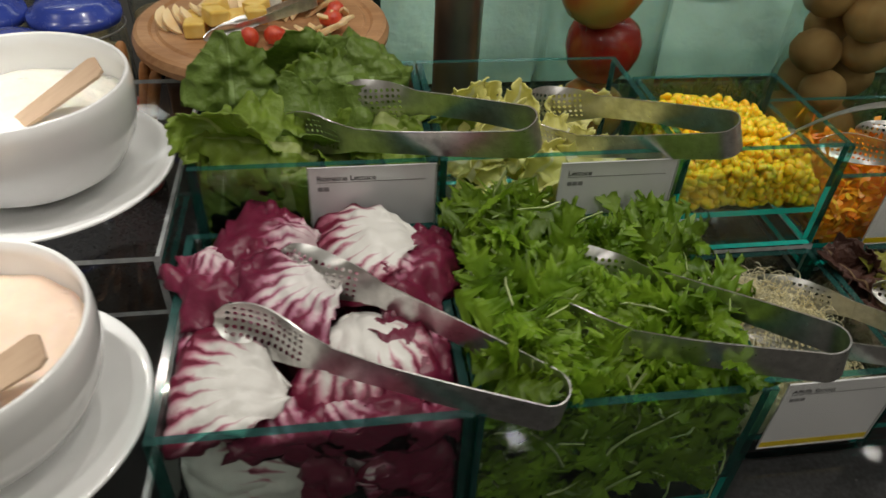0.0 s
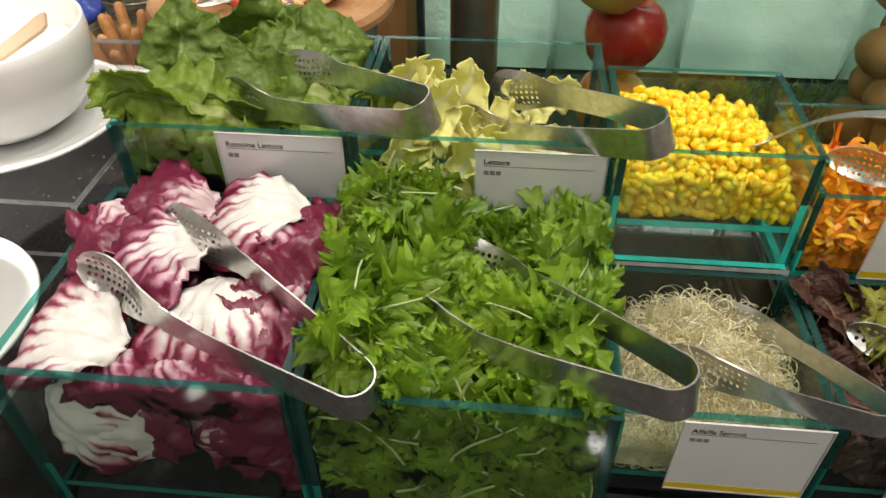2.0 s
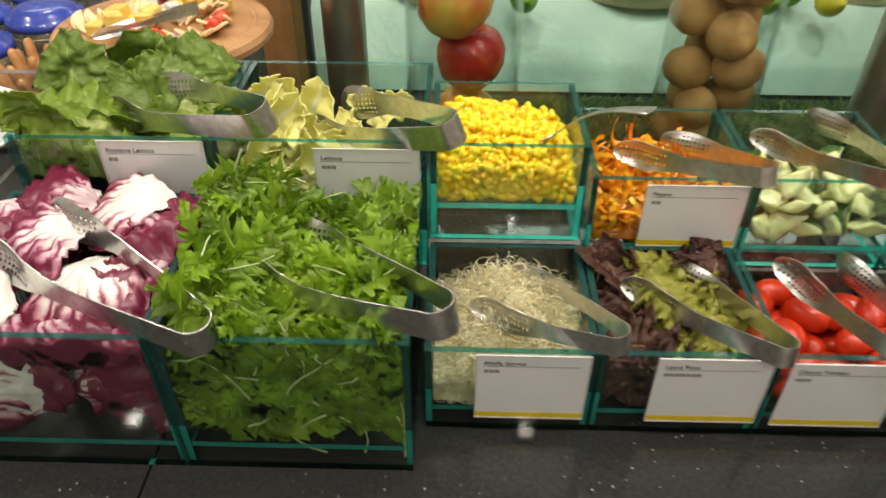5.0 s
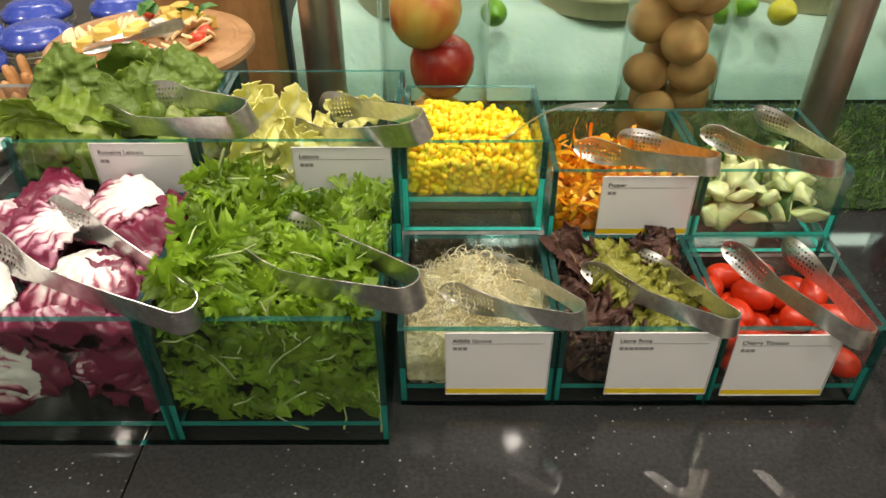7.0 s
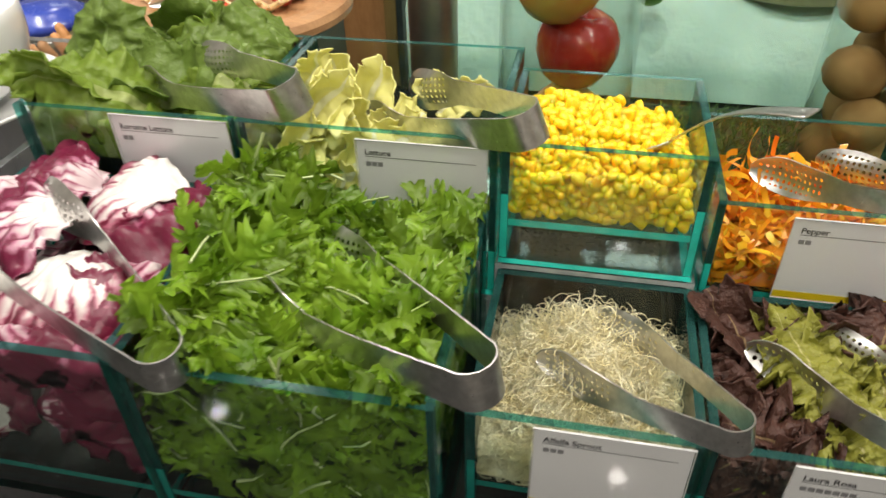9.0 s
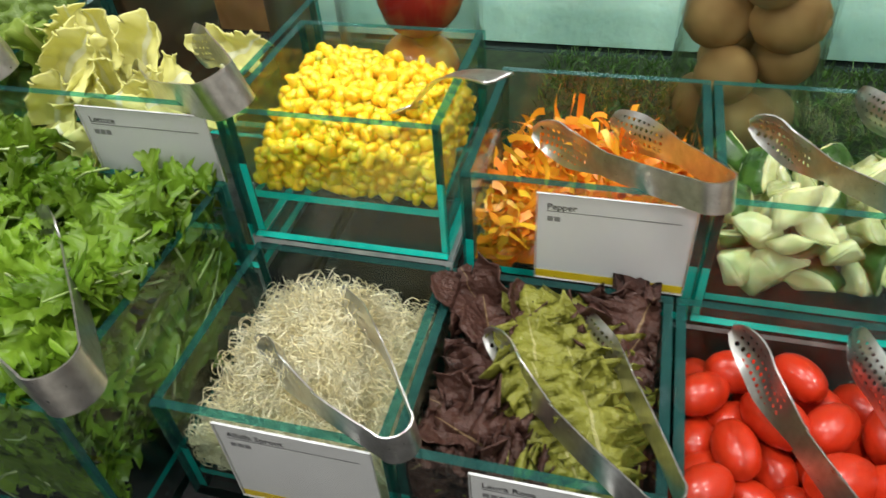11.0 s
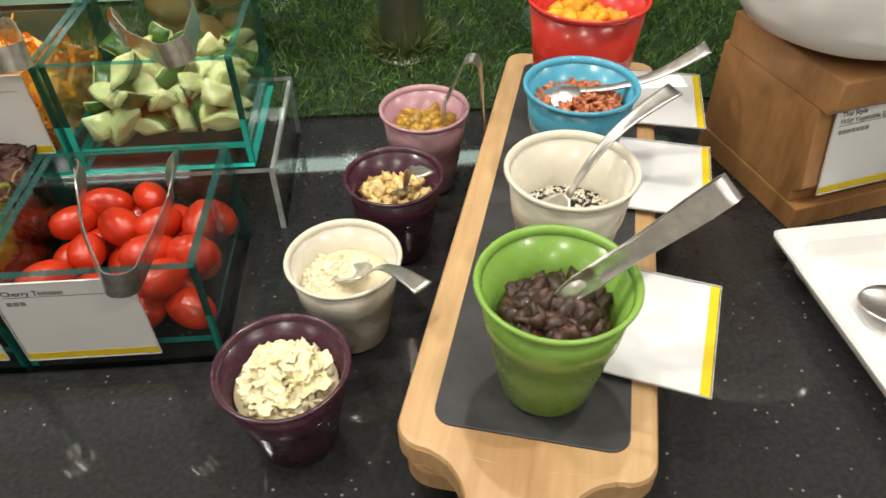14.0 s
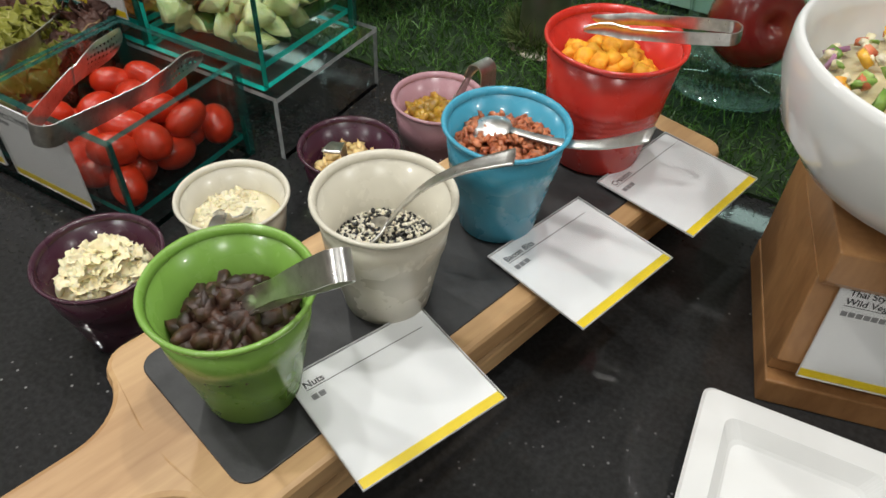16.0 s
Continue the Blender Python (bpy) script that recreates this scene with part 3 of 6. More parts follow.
for px, py in ((-0.13, 0.52), (0.60, 0.50)):
    ob = thing("support_pole", (px, py, TOP), "round brushed steel pole rising from the counter", "pole", "steel poles")
    part("tube", lathe_bm([(0.029, 0.002), (0.029, 0.9)], 40), POLE_STEEL, ob, smooth=True)
    part("flange", lathe_bm([(0.0295, 0.001), (0.042, 0.001), (0.042, 0.005), (0.0295, 0.008)], 40), POLE_STEEL, ob, smooth=True)
tn = 900
ta = rng.uniform(0, 6.283, tn)
ts = np.stack([0.60 + np.cos(ta) * 0.032, 0.50 + np.sin(ta) * 0.032, rng.uniform(TOP + 0.004, TOP + 0.02, tn)], 1)
td = np.stack([np.cos(ta) * 0.5, np.sin(ta) * 0.5, np.full(tn, 0.8)], 1) + rng.normal(size=(tn, 3)) * 0.3
td /= np.linalg.norm(td, axis=1)[:, None]
tv, tf = ribbons(ts, td, rng.uniform(0.02, 0.04, tn), np.full(tn, 0.0007), np.array([0, 0, -0.2]), 3, 0.15, 5)
mesh_thing("grass_tuft", tv, tf, surface("pale_grass", (0.05, 0.10, 0.02), (0.16, 0.20, 0.06), 0.6, 60, island=0.4, bump=0), "paler grass tuft round the foot of the pole", "artificial grass", kind="stuff")

# ---- vases of fruit on the grass ----


def apple_mat(name, a, b, c):
    m, nt, p, out = nodes_of(name)
    n = noise_node(nt, 14, 4, distort=0.4)
    r = ramp_node(nt, n.outputs["Fac"], [(0.32, a), (0.50, b), (0.68, c)])
    link(nt, r.outputs["Color"], p.inputs["Base Color"])
    p.inputs["Roughness"].default_value = 0.25
    p.inputs["Coat Weight"].default_value = 0.3
    return m


APPLE_RED = apple_mat("apple_red_skin", (0.30, 0.012, 0.012), (0.42, 0.030, 0.015), (0.55, 0.20, 0.05))
APPLE_DARK = apple_mat("apple_dark_skin", (0.17, 0.010, 0.012), (0.26, 0.018, 0.014), (0.36, 0.08, 0.03))
APPLE_GOLD = apple_mat("apple_gold_skin", (0.55, 0.10, 0.03), (0.66, 0.32, 0.06), (0.62, 0.48, 0.10))
KIWI = surface("kiwi_skin", (0.33, 0.18, 0.055), (0.50, 0.31, 0.11), 0.75, 25, bump=0.5, bscale=420, bdist=0.001)
APPLE_PROF = [(0, -0.82), (0.18, -0.90), (0.42, -0.88), (0.72, -0.66), (0.94, -0.22), (1.0, 0.15), (0.93, 0.52), (0.72, 0.80), (0.45, 0.90), (0.22, 0.86), (0.08, 0.74), (0, 0.66)]


def fruit(name, at, r, mt, label, group, profile, tilt=(0, 0, 0), flat=1.0):
    ob = part(name, lathe_bm([(a * r, b * r * flat) for a, b in profile], 36), mt, None, smooth=True)
    ob.matrix_basis = pose(*at, *tilt)
    return tagged(ob, label, name, group)


def vase(x, y, r, h, label):
    ob = thing("glass_vase", (x, y, TOP + 0.004), label, "vase", "clear glass fruit vases")
    part("base", lathe_bm([(0, 0.0), (r * 0.95, 0.0), (r * 0.995, 0.003), (r * 0.995, 0.0098), (0, 0.0098)], 56), VASE_GLASS, ob, smooth=False)
    part("vase_wall", lathe_bm([(r - 0.003, 0.010), (r, 0.010), (r, h - 0.001), (r - 0.0015, h), (r - 0.003, h - 0.001), (r - 0.003, 0.010)], 56), VASE_GLASS, ob, smooth=True)
    return ob


vase(0.030, 0.466, 0.074, 0.42, "tall clear glass cylinder stacked with apples")
for i, (dx, dy, zz, mt, rr) in enumerate(((0.004, 0, 0.974, APPLE_GOLD, 0.043), (0.009, 0.008, 1.058, APPLE_RED, 0.0455), (-0.013, -0.014, 1.139, APPLE_GOLD, 0.0475), (0.01, 0.0, 1.235, APPLE_RED, 0.045))):
    fruit("apple", (0.030 + dx, 0.466 + dy, zz), rr, mt, "waxy red apple in a glass vase" if mt is APPLE_RED else "gold and red apple in a glass vase", "apples in the vase", APPLE_PROF, (12 * i, 15 - 9 * i, 50 * i))
vase(0.358, 0.480, 0.068, 0.42, "tall clear glass cylinder stacked with kiwifruit")
KIWI_PROF = [(0, -1.12), (0.2, -1.1), (0.62, -0.86), (0.92, -0.4), (1.0, 0.0), (0.92, 0.42), (0.62, 0.88), (0.2, 1.12), (0, 1.13)]
for i in range(17):
    a = i * 2.25 + 0.4
    lvl = i // 3
    fruit("kiwi", (0.358 + 0.034 * math.cos(a + lvl), 0.480 + 0.034 * math.sin(a + lvl), 0.940 + 0.054 * lvl + 0.008 * (i % 3)), 0.0285 + 0.002 * (i % 2), KIWI,
          "fuzzy brown kiwifruit in a glass vase", "kiwifruit in the vase", KIWI_PROF, (75 + 20 * (i % 3), 10 * i, 40 * i))
FOOT_GLASS = pane_glass("foot_glass", (0.74, 0.86, 0.84), 1.6)
goblet = thing("glass_goblet", (0.820, 0.490, TOP + 0.036), "footed clear glass of red apples on the grass", "goblet")
part("foot", lathe_bm([(0, 0.0), (0.068, 0.0), (0.071, 0.003), (0.069, 0.006), (0.030, 0.010), (0.012, 0.016), (0, 0.016)], 56), FOOT_GLASS, goblet, smooth=True)
part("bowl_wall", lathe_bm([(0.012, 0.0165), (0.036, 0.022), (0.054, 0.045), (0.060, 0.080), (0.058, 0.30), (0.0555, 0.30), (0.0575, 0.080), (0.051, 0.047), (0.034, 0.0255), (0, 0.021)], 56), VASE_GLASS, goblet, smooth=True)
for i in range(4):
    fruit("apple", (0.820 + 0.006 * (-1) ** i, 0.490, 1.002 + 0.083 * i), 0.047, APPLE_DARK, "dark red apple in a glass vase", "red apples in the vase", APPLE_PROF, (70 * (i == 0), 20 * i, 35))

# ---- food ----
SHAPES = {}


def unit_shape(kind):
    if kind not in SHAPES:
        bm = bmesh.new()
        if kind == "cube":
            bmesh.ops.create_cube(bm, size=1.4)
            bmesh.ops.bevel(bm, geom=list(bm.edges), offset=0.18, segments=2, affect="EDGES")
        else:
            bmesh.ops.create_icosphere(bm, subdivisions=2 if kind == "grain" else 1, radius=1)
        bm.verts.ensure_lookup_table()
        v = np.array([x.co[:] for x in bm.verts])
        if kind == "grain":
            v *= 1 + 0.16 * np.sin(v[:, :1] * 4 + v[:, 1:2] * 3) - 0.20 * np.exp(-((v[:, 2:] - 1) ** 2) * 6)
        SHAPES[kind] = (v, [[x.index for x in f.verts] for f in bm.faces])
        bm.free()
    return SHAPES[kind]


def turns(n, r):
    q = r.normal(size=(n, 4))
    q /= np.linalg.norm(q, axis=1)[:, None]
    w, x, y, z = q.T
    return np.stack([np.stack([1 - 2 * (y * y + z * z), 2 * (x * y - z * w), 2 * (x * z + y * w)], -1),
                     np.stack([2 * (x * y + z * w), 1 - 2 * (x * x + z * z), 2 * (y * z - x * w)], -1),
                     np.stack([2 * (x * z - y * w), 2 * (y * z + x * w), 1 - 2 * (x * x + y * y)], -1)], 1)


def scatter(name, kind, pts, size, material, label, category, seed=1, crumple=0.0, parent=None, vary=0.2):
    """Many grains as one mesh of stuff."""
    r = np.random.default_rng(seed)
    v, f = unit_shape(kind)
    n = len(pts)
    m = turns(n, r)
    s = np.array(size)[None] * r.uniform(1 - vary, 1 + vary, (n, 3))
    vv = v[None] * s[:, None]
    if crumple:
        vv = vv * (1 + crumple * r.normal(size=vv.shape[:2])[..., None])
    vv = np.einsum("nij,nkj->nki", m, vv) + np.asarray(pts)[:, None]
    k = len(v)
    fa = np.array(f)[None] + (np.arange(n) * k)[:, None, None] if len({len(x) for x in f}) == 1 else None
    faces = fa.reshape(-1, len(f[0])).tolist() if fa is not None else [[i * k + q for q in x] for i in range(n) for x in f]
    return mesh_thing(name, vv.reshape(-1, 3).tolist(), faces, material, label, category, kind="stuff")


def food(name, dark, light, rough=0.4, scale=120, island=0.15, sss=0.15, coat=0.0, bump=0.2, bscale=300):
    return surface(name, dark, light, rough, scale, island=island, sss=sss, coat=coat, bump=bump, bscale=bscale, bdist=0.001)


# sweetcorn, heaped a little over the front
CORN = food("corn_kernel", (0.96, 0.56, 0.010), (0.98, 0.67, 0.024), 0.30, 90, 0.06, 0.9, 0.1)
pts = []
for ix in range(19):
    for iy in range(18):
        for iz in range(9):
            x, y, z = 0.0105 + ix * 0.0070 + (iz % 2) * 0.0035, 0.1615 + iy * 0.0069 + (ix % 2) * 0.0035, 1.0480 + iz * 0.0062
            top = 1.080 + 0.012 * min(1, (y - 0.155) / 0.05) + 0.006 * math.sin(x * 30) + 0.005 * math.cos(y * 50 + x * 20) - 0.012 * max(0, (abs(x - 0.074) - 0.045) / 0.02)
            inner = 0.016 < x < 0.132 and 0.168 < y < 0.272 and z < top - 0.016
            if z < top and x < 0.1385 and y < 0.2785 and not inner:
                pts.append((x, y, z))
pts = np.array(pts) + rng.normal(size=(len(pts), 3)) * 0.0020
pts[:, 0] = np.clip(pts[:, 0], 0.0108, 0.1370)
pts[:, 1] = np.clip(pts[:, 1], 0.1620, 0.2770)
pts[:, 2] = np.maximum(pts[:, 2], 1.0475)
scatter("sweetcorn", "grain", pts, (0.0056, 0.0052, 0.0040), CORN, "heap of glossy yellow sweetcorn kernels", "sweetcorn", 2)
corn_core = part("sweetcorn_core", box_bm(0.0115, 0.1365, 0.1635, 0.2755, 1.0445, 1.074, 0.005), CORN, None)
tagged(corn_core, "packed sweetcorn in the middle of the heap", "sweetcorn", kind="stuff")


def pack(n, r, lo, hi, seed, it=160):
    """Settle n balls of radius r in a box."""
    g = np.random.default_rng(seed)
    lo, hi = np.array(lo) + r, np.array(hi) - r
    p = lo + g.uniform(size=(n, 3)) * (hi - lo)
    for _ in range(it):
        p[:, 2] -= 0.0008
        d = p[:, None] - p[None]
        dist = np.linalg.norm(d, axis=2) + np.eye(n)
        push = np.maximum(0, 2 * r - dist) * (1 - np.eye(n))
        p += (d / dist[..., None] * push[..., None]).sum(1) * 0.35
        p = np.clip(p, lo, np.array([hi[0], hi[1], hi[2] + 0.05]))
    return p


TOMATO = surface("tomato_skin", (0.44, 0.018, 0.004), (0.57, 0.040, 0.008), 0.28, 25, bump=0.03, bscale=60, coat=0.12, sss=0.25)
tprof = [(0, -1.48), (0.3, -1.42), (0.62, -1.16), (0.86, -0.74), (0.98, -0.26), (1.0, 0.18), (0.93, 0.62), (0.74, 1.08), (0.44, 1.38), (0.16, 1.46), (0, 1.40)]
tmesh = None
for i, p in enumerate(pack(30, 0.0157, (0.307, 0.006, 0.924), (0.444, 0.144, 0.99), 4)):
    sc = 0.0142 * (0.92 + 0.2 * rng.random())
    if tmesh is None:
        ob = part("cherry_tomato", lathe_bm(tprof, 28), TOMATO, None, smooth=True)
        tmesh = ob.data
    else:
        ob = new("cherry_tomato", tmesh)
    ob.matrix_basis = pose(*p, rng.uniform(66, 112), rng.uniform(-25, 25), rng.uniform(-75, 75)) @ Matrix.Scale(sc, 4)
    tagged(ob, "shiny red oval cherry tomato", "tomato", "cherry tomatoes in the box")

# cucumber chunks: pale flesh, dark skin on one side
FLESH = food("cucumber_flesh", (0.52, 0.57, 0.24), (0.72, 0.75, 0.42), 0.26, 45, 0, 0.35, 0.3, 0.5, 130)
SKIN = food("cucumber_skin", (0.018, 0.055, 0.008), (0.07, 0.16, 0.025), 0.3, 50, 0, 0.0, 0.3)
chunks = []
for k in range(6):
    bm = bmesh.new()
    h = 0.013 + 0.004 * (k % 3)
    ang = radians(66 + 22 * (k % 3))
    arc = [(0.025 * math.cos(a), 0.025 * math.sin(a)) for a in np.linspace(-ang / 2, ang / 2, 7)]
    outl = [(0.004 + 0.002 * (k % 3), 0.004 * (k % 2) - 0.003)] + arc
    f = bm.faces.new([bm.verts.new((x - 0.016, y, -h / 2)) for x, y in outl])
    r = bmesh.ops.extrude_face_region(bm, geom=[f])
    for v in r["geom"]:
        if isinstance(v, bmesh.types.BMVert):
            v.co.z = h / 2 + (0.75 - 0.5 * (k % 3)) * v.co.x + 0.3 * (k % 2) * v.co.y
    bmesh.ops.recalc_face_normals(bm, faces=bm.faces)
    for f in bm.faces:
        c = f.calc_center_median()
        f.material_index = 1 if k % 3 and abs(f.normal.z) < 0.5 and c.x > -0.001 and f.normal.x > 0.3 else 0
    bmesh.ops.bevel(bm, geom=[e for e in bm.edges if e.calc_face_angle(0) > 0.6], offset=0.0011, segments=2, affect="EDGES")
    bmesh.ops.triangulate(bm, faces=bm.faces)
    bmesh.ops.subdivide_edges(bm, edges=[e for e in bm.edges if e.calc_length() > 0.004], cuts=2, use_grid_fill=True)
    bmesh.ops.triangulate(bm, faces=bm.faces)
    for v in bm.verts:
        v.co += Vector(noise.noise_vector(v.co * 55 + Vector((k * 3, 0, 0)))) * 0.0022 + Vector(noise.noise_vector(v.co * 190 + Vector((k, 2, 0)))) * 0.0010
    for f in bm.faces:
        f.smooth = True
    me = bpy.data.meshes.new("cucumber_chunk")
    bm.to_mesh(me)
    bm.free()
    me.materials.append(FLESH)
    me.materials.append(SKIN)
    chunks.append(me)
for i, p in enumerate(pack(50, 0.0134, (0.3215, 0.168, 0.993), (0.4580, 0.300, 1.06), 8)):
    ob = new("cucumber_chunk", chunks[i % 6])
    ob.matrix_basis = pose(*p, rng.uniform(0, 360), rng.uniform(0, 360), rng.uniform(0, 360)) @ Matrix.Scale(rng.uniform(0.86, 1.18), 4)
    tagged(ob, "chopped cucumber wedge, pale flesh with green skin", "cucumber", "cucumber chunks in the box")


def strands(name, n, box, top, length, width, material, label, category, seed, seg=7, wob=0.5, flat=True, core=None):
    """Tangled strips over a mound whose height is top(x, y)."""
    r = np.random.default_rng(seed)
    x = r.uniform(box[0], box[1], n)
    y = r.uniform(box[2], box[3], n)
    tz = np.array([top(a, b) for a, b in zip(x, y)])
    deep = r.random(n) ** 2.0
    z = tz - (tz - box[4]) * deep
    d = r.normal(size=(n, 3)) * np.array([1, 1, 0.35])
    d /= np.linalg.norm(d, axis=1)[:, None]
    ln = length * r.uniform(0.6, 1.4, n)
    st = np.stack([x, y, z], 1) - d * ln[:, None] * 0.4
    st[:, 0] = np.clip(st[:, 0], box[0], box[1])
    st[:, 1] = np.clip(st[:, 1], box[2], box[3])
    side = np.cross(d, r.normal(size=(n, 3)))
    side /= np.linalg.norm(side, axis=1)[:, None]
    ax = r.normal(size=(n, 3))
    ax /= np.linalg.norm(ax, axis=1)[:, None]
    p, rows = st, []
    for k in range(seg + 1):
        if flat:
            rows.append(np.stack([p - side * width, p + side * width], 1))
        else:
            up = np.cross(d, side)
            rows.append(np.stack([p + side * width, p - side * width * 0.5 + up * width * 0.87, p - side * width * 0.5 - up * width * 0.87], 1))
        p = p + d * (ln / seg)[:, None]
        p[:, 0] = np.clip(p[:, 0], box[0], box[1])
        p[:, 1] = np.clip(p[:, 1], box[2], box[3])
        p[:, 2] = np.maximum(p[:, 2], box[4])
        d = d + np.cross(ax, d) * wob + r.normal(size=(n, 3)) * wob * 0.35
        d[:, 2] -= 0.05
        d /= np.linalg.norm(d, axis=1)[:, None]
    c = 2 if flat else 3
    v = np.stack(rows, 1).reshape(-1, 3).tolist()
    faces = []
    for i in range(n):
        o = i * c * (seg + 1)
        for k in range(seg):
            a = o + c * k
            if flat:
                faces.append((a, a + 1, a + 3, a + 2))
            else:
                for q in range(3):
                    w = (q + 1) % 3
                    faces.append((a + q, a + w, a + 3 + w, a + 3 + q))
    return mesh_thing(name, v, faces, material, label, category, kind="stuff")


def heap_bed(name, box, top, down, material, label, category, n=30):
    """The packed body of a heap, a little under its loose top."""
    vs, fs = [], []
    for i in range(n):
        for j in range(n):
            x, y = box[0] + (box[1] - box[0]) * i / (n - 1), box[2] + (box[3] - box[2]) * j / (n - 1)
            e = max(abs(2 * i / (n - 1) - 1), abs(2 * j / (n - 1) - 1))
            z = top(x, y) - down + 0.004 * noise.noise((x * 110, y * 110, 3))
            vs.append((x, y, box[4] if e > 0.999 else max(z, box[4])))
    for i in range(n - 1):
        for j in range(n - 1):
            a = i * n + j
            fs.append((a, a + n, a + n + 1, a + 1))
    return mesh_thing(name, vs, fs, material, label, category, kind="stuff")


SPROUT = thin_leaf(food("sprout_strand", (0.86, 0.76, 0.42), (0.97, 0.93, 0.70), 0.42, 60, 0.16, 0.0), 0.18)


def alf_top(x, y):
    return 0.952 + 0.052 * math.exp(-(((x - 0.078) / 0.052) ** 2 + ((y - 0.082) / 0.055) ** 2) ** 1.3) + 0.004 * math.sin(x * 90) * math.cos(y * 80)


heap_bed("sprout_bed", (0.010, 0.140, 0.010, 0.140, 0.926), alf_top, 0.011, SPROUT, "matted sprouts under the heap", "sprouts")
strands("alfalfa_sprouts", 6200, (0.0075, 0.1425, 0.007, 0.143, 0.925), alf_top, 0.034, 0.00040, SPROUT, "tangled heap of pale alfalfa sprouts", "sprouts", 11, 10, 0.60, False)
PEPPER = food("pepper_shred", (0.86, 0.20, 0.008), (0.94, 0.44, 0.022), 0.32, 22, 0.15, 0.5, 0.1)


def pep_top(x, y):
    return 1.008 + 0.033 * math.exp(-(((x - 0.236) / 0.066) ** 2 + ((y - 0.240) / 0.062) ** 2) ** 1.5) + 0.006 * math.sin(x * 70 + y * 40)


heap_bed("pepper_bed", (0.168, 0.301, 0.170, 0.298, 0.994), pep_top, 0.012, PEPPER, "packed pepper shreds under the heap", "pepper shreds")
strands("shredded_pepper", 560, (0.1645, 0.3050, 0.168, 0.301, 0.993), pep_top, 0.046, 0.0030, PEPPER, "heap of shredded orange pepper strips", "pepper shreds", 12, 10, 0.34)
PEPPER_GOLD = food("pepper_gold_shred", (0.90, 0.42, 0.014), (0.95, 0.58, 0.040), 0.32, 22, 0.15, 0.5, 0.1)
strands("yellow_pepper_shreds", 260, (0.1645, 0.3050, 0.168, 0.301, 0.993), pep_top, 0.044, 0.0028, PEPPER_GOLD, "yellow pepper strips among the orange ones", "pepper shreds", 14, 10, 0.34)

# ---- leaves ----


def val(nt, op, a, b=None, c=None):
    n = nt.nodes.new("ShaderNodeMath")
    n.operation = op
    for i, x in enumerate((a, b, c)):
        if x is None:
            continue
        if isinstance(x, (int, float)):
            n.inputs[i].default_value = x
        else:
            link(nt, x, n.inputs[i])
    return n.outputs["Value"]


def leaf_material(name, rib, blade, pale, rough=0.38, ribs=9.0, rib_width=0.10, spread=0.0, bump=0.5, bscale=110, clear=0.25, bdist=0.003):
    """A leaf by its map: x from stalk to tip, y across. spread: how far the pale ribs fan out over the blade."""
    m, nt, p, out = nodes_of(name)
    uv = nt.nodes.new("ShaderNodeTexCoord")
    sx = nt.nodes.new("ShaderNodeSeparateXYZ")
    link(nt, uv.outputs["UV"], sx.inputs["Vector"])
    u, v = sx.outputs["X"], sx.outputs["Y"]
    n = noise_node(nt, 38, 5)
    across = val(nt, "ABSOLUTE", val(nt, "SUBTRACT", v, 0.5))
    wob = val(nt, "MULTIPLY_ADD", n.outputs["Fac"], 0.22, -0.11)
    if spread:
        wave = val(nt, "ABSOLUTE", val(nt, "SINE", val(nt, "MULTIPLY_ADD", v, ribs * 3.14159, val(nt, "MULTIPLY", wob, 22.0))))
        f = val(nt, "ADD", val(nt, "ADD", u, val(nt, "MULTIPLY", wob, 2.2)), val(nt, "MULTIPLY", wave, -0.30))
        f = val(nt, "ADD", f, val(nt, "MULTIPLY", across, 0.5))
        r = ramp_node(nt, f, [(spread - 0.20, rib), (spread, pale), (spread + 0.10, blade), (1.0, tuple(c * 0.8 for c in blade))])
    else:
        side = val(nt, "ABSOLUTE", val(nt, "SINE", val(nt, "MULTIPLY_ADD", u, ribs * 3.14159, val(nt, "MULTIPLY", across, -9.0))))
        veins = val(nt, "MULTIPLY", val(nt, "LESS_THAN", side, 0.09), 0.16)
        mid = val(nt, "LESS_THAN", across, val(nt, "MULTIPLY_ADD", u, -rib_width * 0.8, rib_width))
        f = val(nt, "MAXIMUM", val(nt, "ADD", val(nt, "MULTIPLY_ADD", wob, 1.5, 0.20), veins), mid)
        r = ramp_node(nt, f, [(0.0, blade), (0.5, pale), (0.9, rib)])
    link(nt, r.outputs["Color"], p.inputs["Base Color"])
    p.inputs["Roughness"].default_value = rough
    b = nt.nodes.new("ShaderNodeBump")
    b.inputs["Strength"].default_value, b.inputs["Distance"].default_value = bump, bdist
    n2 = noise_node(nt, bscale, 4)
    link(nt, n2.outputs["Fac"], b.inputs["Height"])
    link(nt, b.outputs["Normal"], p.inputs["Normal"])
    if clear:
        tl = nt.nodes.new("ShaderNodeBsdfTranslucent")
        link(nt, r.outputs["Color"], tl.inputs["Color"])
        mx = nt.nodes.new("ShaderNodeMixShader")
        mx.inputs["Fac"].default_value = clear
        link(nt, p.outputs["BSDF"], mx.inputs[1])
        link(nt, tl.outputs["BSDF"], mx.inputs[2])
        link(nt, mx.outputs["Shader"], out.inputs["Surface"])
    return m


